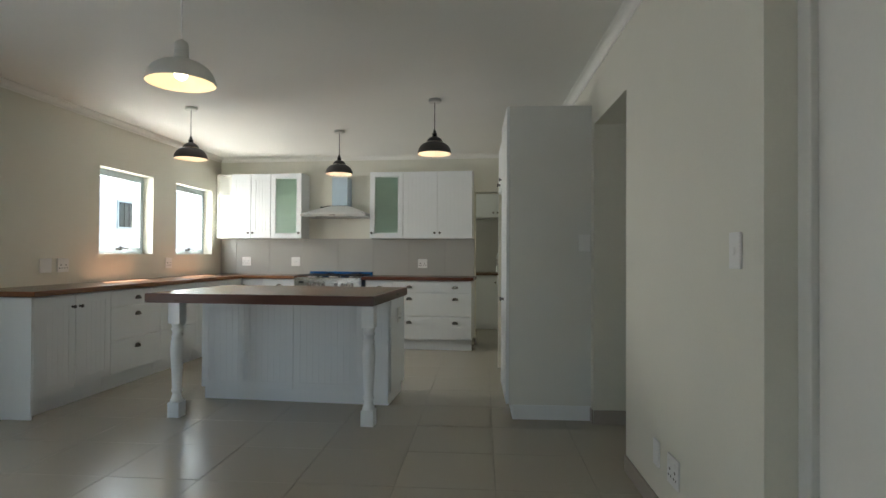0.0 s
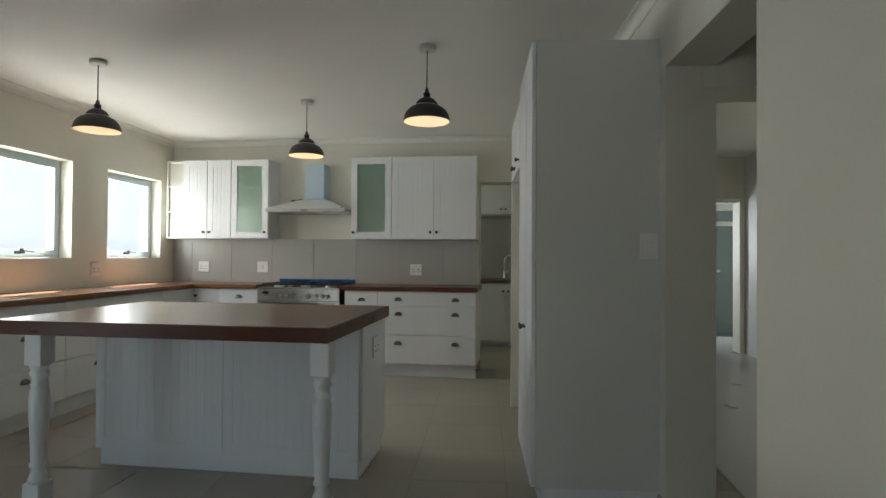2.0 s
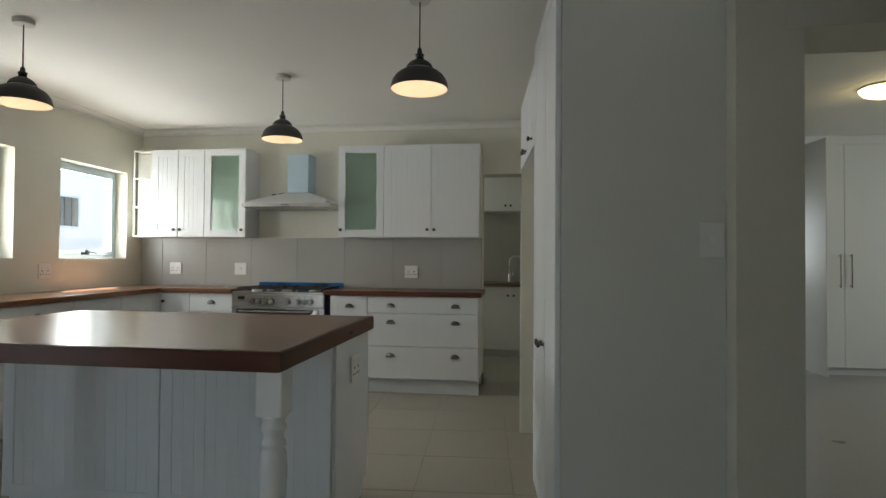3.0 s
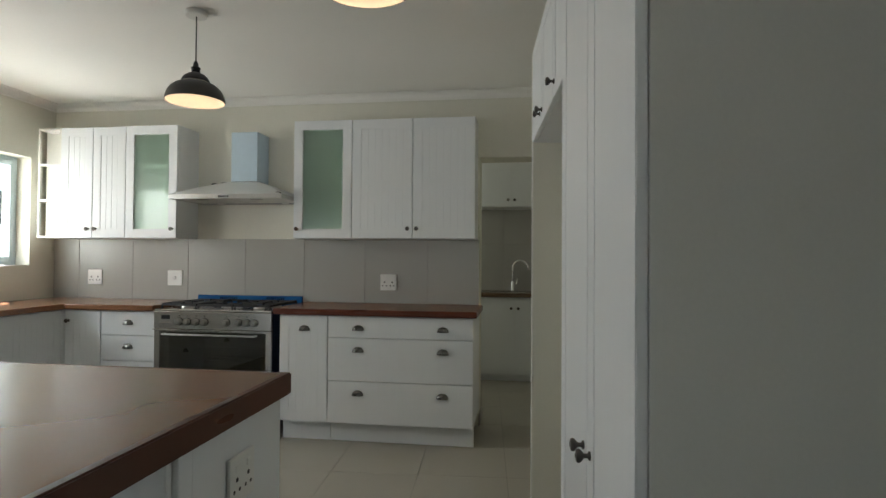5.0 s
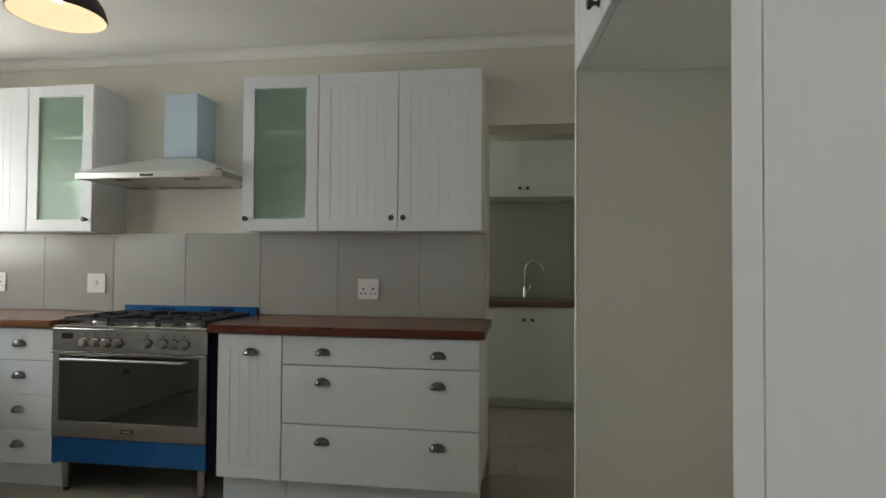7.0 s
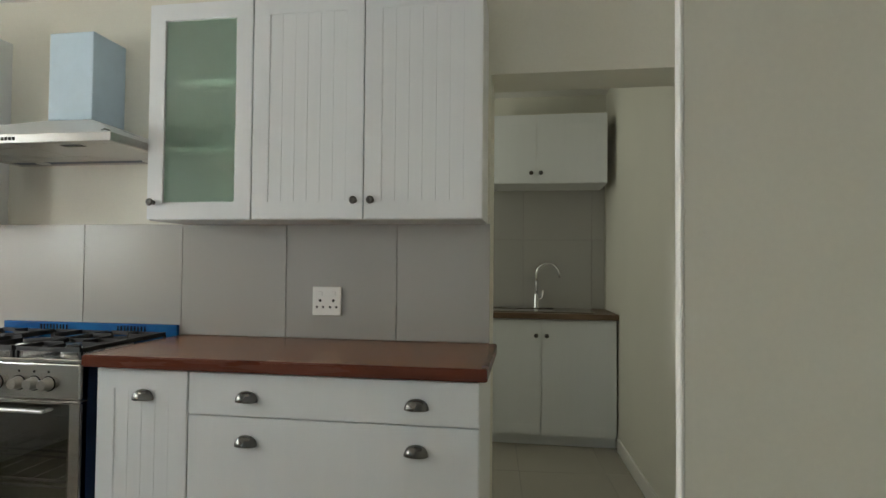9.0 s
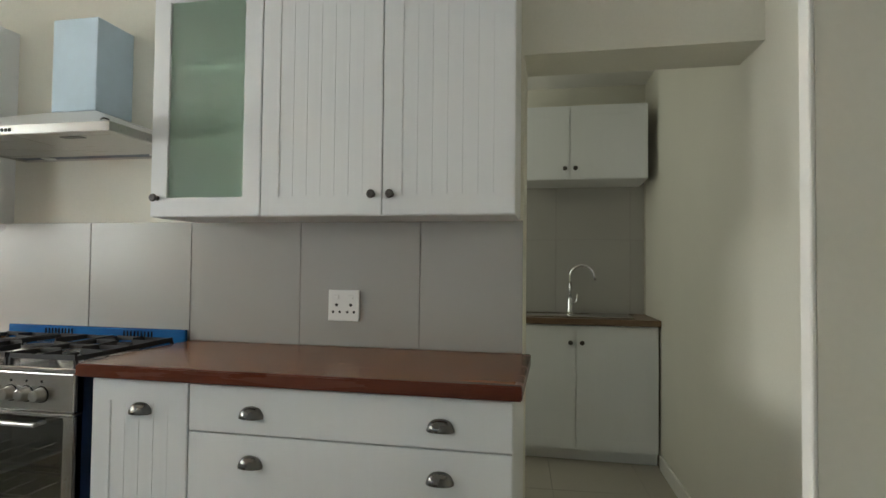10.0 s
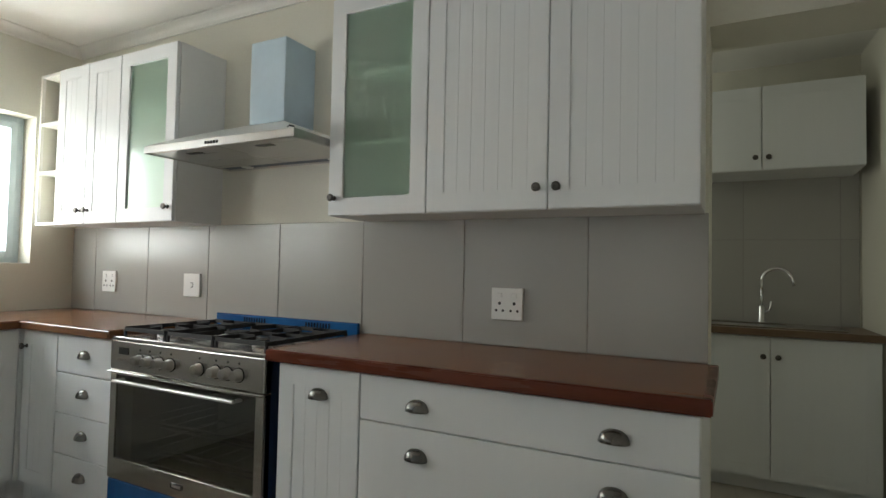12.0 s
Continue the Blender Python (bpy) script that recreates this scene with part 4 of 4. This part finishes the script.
def pendant_dark(x, y, zr, s=1.0):
    """Ridged dome on a thin cable; zr is the height of the rim."""
    th = thing("pendant_lamp", "charcoal enamel dome pendant lamp with cream inside, lit", "lamp", pose(x, y, 0), "three dark pendants")
    part("canopy", lathe([(0.052, CEIL - 0.028), (0.055, CEIL - 0.022), (0.055, CEIL - 0.001)], 24), SHADE_WHITE, th, "white round ceiling rose")
    part("cable", tube([(0, 0, zr + 0.21), (0, 0, CEIL - 0.02)], 0.0035, 8), BLACK, th)
    out = [(0.148, zr), (0.149, zr + 0.006), (0.147, zr + 0.018), (0.139, zr + 0.045), (0.124, zr + 0.068), (0.103, zr + 0.086), (0.084, zr + 0.095), (0.072, zr + 0.098), (0.063, zr + 0.100), (0.062, zr + 0.103), (0.070, zr + 0.106), (0.070, zr + 0.111), (0.064, zr + 0.124), (0.052, zr + 0.137), (0.036, zr + 0.147), (0.021, zr + 0.154)]
    inn = [(r - 0.003 if r > 0.025 else r - 0.004, z - 0.002 if i else z) for i, (r, z) in enumerate(out)]
    part("shade", lathe(out + [(0.016, zr + 0.157)], 40, closed=True), SHADE, th)
    part("shade_lining", lathe(inn, 40, closed=True), SHADE_IN, th, "cream lamp inside")
    part("lamp_holder", lathe([(0.021, zr + 0.150), (0.021, zr + 0.172), (0.024, zr + 0.175), (0.024, zr + 0.180), (0.014, zr + 0.186), (0.012, zr + 0.205), (0.007, zr + 0.214)], 20), BLACK, th)
    part("bulb", lathe([(0.012, zr + 0.135), (0.014, zr + 0.120), (0.025, zr + 0.098), (0.029, zr + 0.080), (0.025, zr + 0.062), (0.014, zr + 0.053), (0.004, zr + 0.051)], 16), BULB, th, "glowing warm bulb")
    lamp_light(pose(x, y, zr + 0.030), 0.034)


pendant_dark(-2.425, 4.345, 2.095)
pendant_dark(-1.349, 5.452, 2.100)
pendant_dark(-0.114, 4.345, 2.098)
WX, WY, WZ = -1.083, 2.114, 2.072
th = thing("pendant_lamp", "white enamel barn-style pendant lamp, lit", "lamp", pose(WX, WY, 0))
part("canopy", lathe([(0.05, CEIL - 0.028), (0.055, CEIL - 0.022), (0.055, CEIL - 0.001)], 24), SHADE_WHITE, th)
part("cable", tube([(0, 0, WZ + 0.22), (0, 0, CEIL - 0.02)], 0.0035, 8), PLASTIC, th)
out = [(0.168, WZ), (0.170, WZ + 0.006), (0.166, WZ + 0.02), (0.155, WZ + 0.05), (0.135, WZ + 0.078), (0.105, WZ + 0.098), (0.070, WZ + 0.112), (0.045, WZ + 0.12), (0.036, WZ + 0.128), (0.034, WZ + 0.20), (0.028, WZ + 0.21), (0.008, WZ + 0.225)]
part("shade", lathe(out, 40, closed=True), SHADE_WHITE, th)
part("shade_lining", lathe([(r - 0.003, z - 0.002 if i else z) for i, (r, z) in enumerate(out[:9])], 40, closed=True), SHADE_IN, th)
part("bulb", lathe([(0.013, WZ + 0.12), (0.018, WZ + 0.10), (0.032, WZ + 0.07), (0.034, WZ + 0.05), (0.028, WZ + 0.03), (0.012, WZ + 0.018), (0.003, WZ + 0.016)], 16), BULB, th)
lamp_light(pose(WX, WY, WZ + 0.006), 0.056, (1.0, 0.76, 0.42))

# ---- tall cupboard, fridge alcove and bridging cabinet ----


def right_unit(y1):
    return RIGHT @ pose(-0.60, y1, 0, 0, 0, -90)


PT = 2.312
TW = 0.767
tc = thing("tall_cupboard", "tall white two-door pantry cupboard with plain side", "cupboard", RIGHT @ pose(-0.622, 0.715, 0, 0, 0, -90))
carcass(tc, TW - 0.020, 0.617, 0.109, PT - 0.001)
part("plinth", soft(boxes((0.002, TW - 0.002, 0.05, 0.617, 0, 0.108)), 0.0015), WHITE, tc)
part("side_panel", soft(boxes((TW - 0.0185, TW, 0.0215, 0.620, 0.1085, PT)), 0.0015), SIDE, tc, "plain pale grey-white melamine side")
f = front("door", tc, 0, 0.11, TW / 2, PT - 0.11, "flat", gap=0.0015)
add_knob(f, TW / 2 - 0.038, 0.745)
f = front("door", tc, TW / 2, 0.11, TW / 2, PT - 0.11, "flat", gap=0.0015)
add_knob(f, 0.035, 0.745)
bc = thing("bridging_cabinet", "white three-door cupboard bridging an empty fridge alcove", "cabinet", right_unit(1.838))
carcass(bc, 1.121, 0.595, 1.860, PT - 0.001)
for x0, x1, kx in ((0, 0.374, 0.337), (0.374, 0.748, 0.036), (0.748, 1.121, 0.036)):
    f = front("door", bc, x0, 1.859, x1 - x0, PT - 1.859, "flat", stile=0.06)
    add_knob(f, kx, 0.055)
ep = thing("end_panel", "tall cream painted panel closing the fridge alcove", "panel", RIGHT @ pose(0, 1.839, 0))
part("board", boxes((-0.594, -0.0005, 0.0, 0.021, 0.0, PT)), PAINT, ep)
part("edge_strip", soft(boxes((-0.600, -0.5942, -0.0005, 0.0215, 0.0, PT)), 0.0015), TRIM, ep, "white edging strip")

# ---- scullery ----
SY = 8.62
sb = thing("sink_cabinet", "white two-door cabinet under a sink", "cabinet", pose(-0.23, SY, 0))
carcass(sb, 1.028, 0.478, 0.094, 0.882)
part("plinth", soft(boxes((0.0, 1.028, 0.055, 0.478, 0, 0.093)), 0.0015), WHITE, sb)
f = front("door", sb, 0, 0.080, 0.520, 0.798, "flat")
add_knob(f, 0.483, 0.685)
f = front("door", sb, 0.520, 0.080, 0.508, 0.798, "flat")
add_knob(f, 0.036, 0.685)
solid("sink_worktop", soft(prism([(-1.6, SY - 0.03), (0.808, SY - 0.03), (0.787, 9.09), (-1.6, 9.09)], 0.884, 0.923), 0.003), OAK, "brown worktop round the sink", "worktop")
sk = thing("sink", "inset stainless steel kitchen sink", "sink", pose(0, 0, 0))
part("drainer", soft(boxes((0.42, 0.66, SY + 0.05, 9.01, 0.9232, 0.930)), 0.003), STEEL, sk)
bm = boxes((-0.18, 0.42, SY + 0.04, SY + 0.075, 0.9232, 0.932), (-0.18, 0.42, 8.985, 9.02, 0.9232, 0.932), (-0.18, -0.145, SY + 0.075, 8.985, 0.9232, 0.932), (0.385, 0.42, SY + 0.075, 8.985, 0.9232, 0.932))
part("rim", soft(bm, 0.003), STEEL, sk)
part("bowl", boxes((-0.144, 0.384, SY + 0.076, 8.984, 0.9232, 0.925)), CHROME, sk)
tp = thing("kitchen_tap", "tall chrome swan-neck mixer tap", "tap", pose(0.263, 9.03, 0.923))
part("tap_body", lathe([(0.028, 0), (0.028, 0.008), (0.020, 0.015), (0.020, 0.10), (0.016, 0.11), (0.012, 0.115)], 20), CHROME, tp)
pts = [(0, 0, 0.10), (0, 0, 0.27)] + [(0.084 - 0.084 * math.cos(t), -0.0, 0.265 + 0.080 * math.sin(t)) for t in [k * math.pi / 12 for k in range(1, 12)]] + [(0.176, 0, 0.238)]
part("spout", tube(pts, 0.0105, 12), CHROME, tp)
part("lever", tube([(0.015, 0, 0.07), (0.045, 0, 0.085), (0.05, -0.01, 0.14)], 0.007, 10), CHROME, tp)
su = wall_unit(pose(-0.245, 8.68, 1.836), 0.990, 0.495, "small white two-door wall cabinet over the sink", (-0.035, 0.032), depth=0.415, style="flat")

# ---- bedroom beyond the doorway ----
WY0 = 8.02


def wardrobe(x0, w, n, label, first):
    """Doors reach nearly to the ceiling; handles meet in pairs."""
    wd = thing("wardrobe", label, "wardrobe", pose(x0, WY0, 0))
    part("body", boxes((0, w, 0.021, 0.628, 0.09, CEIL - 0.002)), CARCASS, wd)
    part("plinth", boxes((0, w, 0.06, 0.628, 0, 0.089)), WHITE, wd)
    dw = w / n
    for k in range(n):
        f = part("door", soft(boxes((0.002, dw - 0.002, 0, 0.02, 0.092, CEIL - 0.10)), 0.003), WHITE, wd, "", pose(dw * k, 0, 0))
        hx = dw - 0.055 if (k + first) % 2 == 0 else 0.055
        bm = tube([(hx, -0.035, 0.945), (hx, -0.035, 1.305)], 0.007, 10)
        for z in (0.965, 1.285):
            tube([(hx, 0, z), (hx, -0.035, z)], 0.006, 8, bm)
        part("bar_handle", bm, STEEL, f)
    part("top_filler", soft(boxes((0.001, w - 0.001, 0.002, 0.0205, CEIL - 0.098, CEIL - 0.002)), 0.002), WHITE, wd)
    return wd


wardrobe(3.40, 2.64, 6, "tall white built-in wardrobe with bar handles", 0)
wardrobe(1.46, 1.32, 3, "tall white built-in wardrobe beside the bathroom door", 0)
od = thing("open_wardrobe_door", "white wardrobe door standing open with concealed hinges", "door", pose(3.375, WY0 - 0.01, 0, 0, 0, -86.5))
part("door_leaf", soft(boxes((0, 0.50, 0, 0.02, 0.085, CEIL - 0.12)), 0.003), WHITE, od)
for z in (0.17, 0.86, 1.71, 2.35):
    part("hinge", soft(boxes((0.008, 0.075, -0.010, -0.0005, z - 0.020, z + 0.020), (-0.028, 0.007, -0.016, -0.002, z - 0.008, z + 0.008)), 0.003), BRONZE, od)
cl = thing("ceiling_lamp", "round warm-lit glass dome ceiling lamp", "lamp", pose(3.20, 6.25, CEIL))
part("dome", lathe([(0.17, -0.012), (0.165, -0.03), (0.14, -0.055), (0.09, -0.075), (0.03, -0.085), (0.004, -0.086)], 28), DOME, cl)
part("base_ring", lathe([(0.175, -0.0005), (0.178, -0.006), (0.178, -0.0118)], 28), SHADE_WHITE, cl)
lamp_light(pose(3.20, 6.25, CEIL - 0.14), 0.22, (1.0, 0.78, 0.45), 0.1)
solid("door_casing", soft(boxes((3.33, 3.389, 8.60, 8.85, 0, 2.03), (2.721, 2.78, 8.60, 8.85, 0, 2.03), (2.78, 3.33, 8.60, 8.85, 1.975, 2.03)), 0.004), TRIM, "white wooden door casing of the bathroom", "door frame", kind="structure")
bd = thing("shower_door", "white framed grey glass shower door with a round knob", "door", pose(3.33, 9.78, 0))
part("door_frame", soft(boxes((-0.06, 0.0, 0, 0.06, 0, 2.08), (0.36, 0.42, 0, 0.06, 0, 2.08), (0, 0.36, 0, 0.06, 1.97, 2.08)), 0.003), TRIM, bd)
p = part("pane", boxes((0.001, 0.359, 0.02, 0.028, 0.06, 1.968)), SHOWER_GLASS, bd)
part("rail", soft(boxes((0.001, 0.359, 0.004, 0.019, 1.73, 1.80)), 0.003), TRIM, bd, "white cross rail")
p.visible_shadow = False
part("knob", lathe([(0.012, 0), (0.012, 0.02), (0.028, 0.025), (0.03, 0.045), (0.02, 0.055)], 16, axis='y'), CHROME, bd, "", pose(0.12, 0.02, 1.05))

# ---- tiles ----


def tile_mesh(name, w, d, material, t=0.012, r=0.001):
    """A tile lying with its top at z=0, a corner at the origin."""
    bm = boxes((0, w, 0, d, -t, 0))
    bmesh.ops.bevel(bm, geom=[e for e in bm.edges if all(v.co.z > -0.001 for v in e.verts)], offset=r, segments=1, affect='EDGES')
    return mesh_of(name, bm, material)


FLOOR = pose(-1.073, 2.43, 0, 0, 0, 3.6)
P, J = 0.525, 0.003
tm = tile_mesh("floor_tile", P - J, P - J, TILE)
for i in range(-5, 6):
    for k in range(-12, 14):
        m = FLOOR @ pose(i * P + J / 2, 0.375 + k * P + J / 2, random.uniform(-0.0004, 0.0004))
        c = m.translation
        if c.x < -4.0 or c.x > 1.75 - 0.6 * (c.y > 4) or c.y > 9.0 or c.y < -4.0:
            continue
        o = new("floor_tile", tm)
        o.parent = floor
        o.matrix_basis = m

# splashback: tiles stand in the wall plane, their faces towards -y
UP = pose(0, 0, 0, 90, 0, 0)


def splash(x0, x1, z0, z1, y, parent):
    o = new("wall_tile", tile_mesh("wall_tile", x1 - x0 - 0.003, z1 - z0 - 0.003, SPLASH, 0.010, 0.0015))
    o.parent = parent
    o.matrix_basis = pose(x0 + 0.0015, y, z0 + 0.0015) @ UP


solid("splashback_bed", boxes((-3.62, 0.034, 7.0225, 7.0295, 0.9, 1.428)), SPLASH_GROUT, "taupe grout behind the splashback tiles", "grout", kind="structure")
xs = [-3.625, -3.378] + [-2.876 + 0.5025 * k for k in range(6)] + [0.036]
for x0, x1 in zip(xs, xs[1:]):
    splash(x0, x1, 0.9275, 1.431, 7.0195, wall_back)
solid("splashback_bed", boxes((-1.6, 0.779, 9.092, 9.0995, 0.9, 1.9)), SPLASH_GROUT, "taupe grout behind the scullery tiles", "grout", kind="structure")
xs = [-0.86, -0.35, 0.161, 0.683, 0.779]
for x0, x1 in zip(xs, xs[1:]):
    splash(x0, x1, 0.922, 1.452, 9.09, wall_scullery)
    splash(x0, x1, 1.452, 1.95, 9.09, wall_scullery)
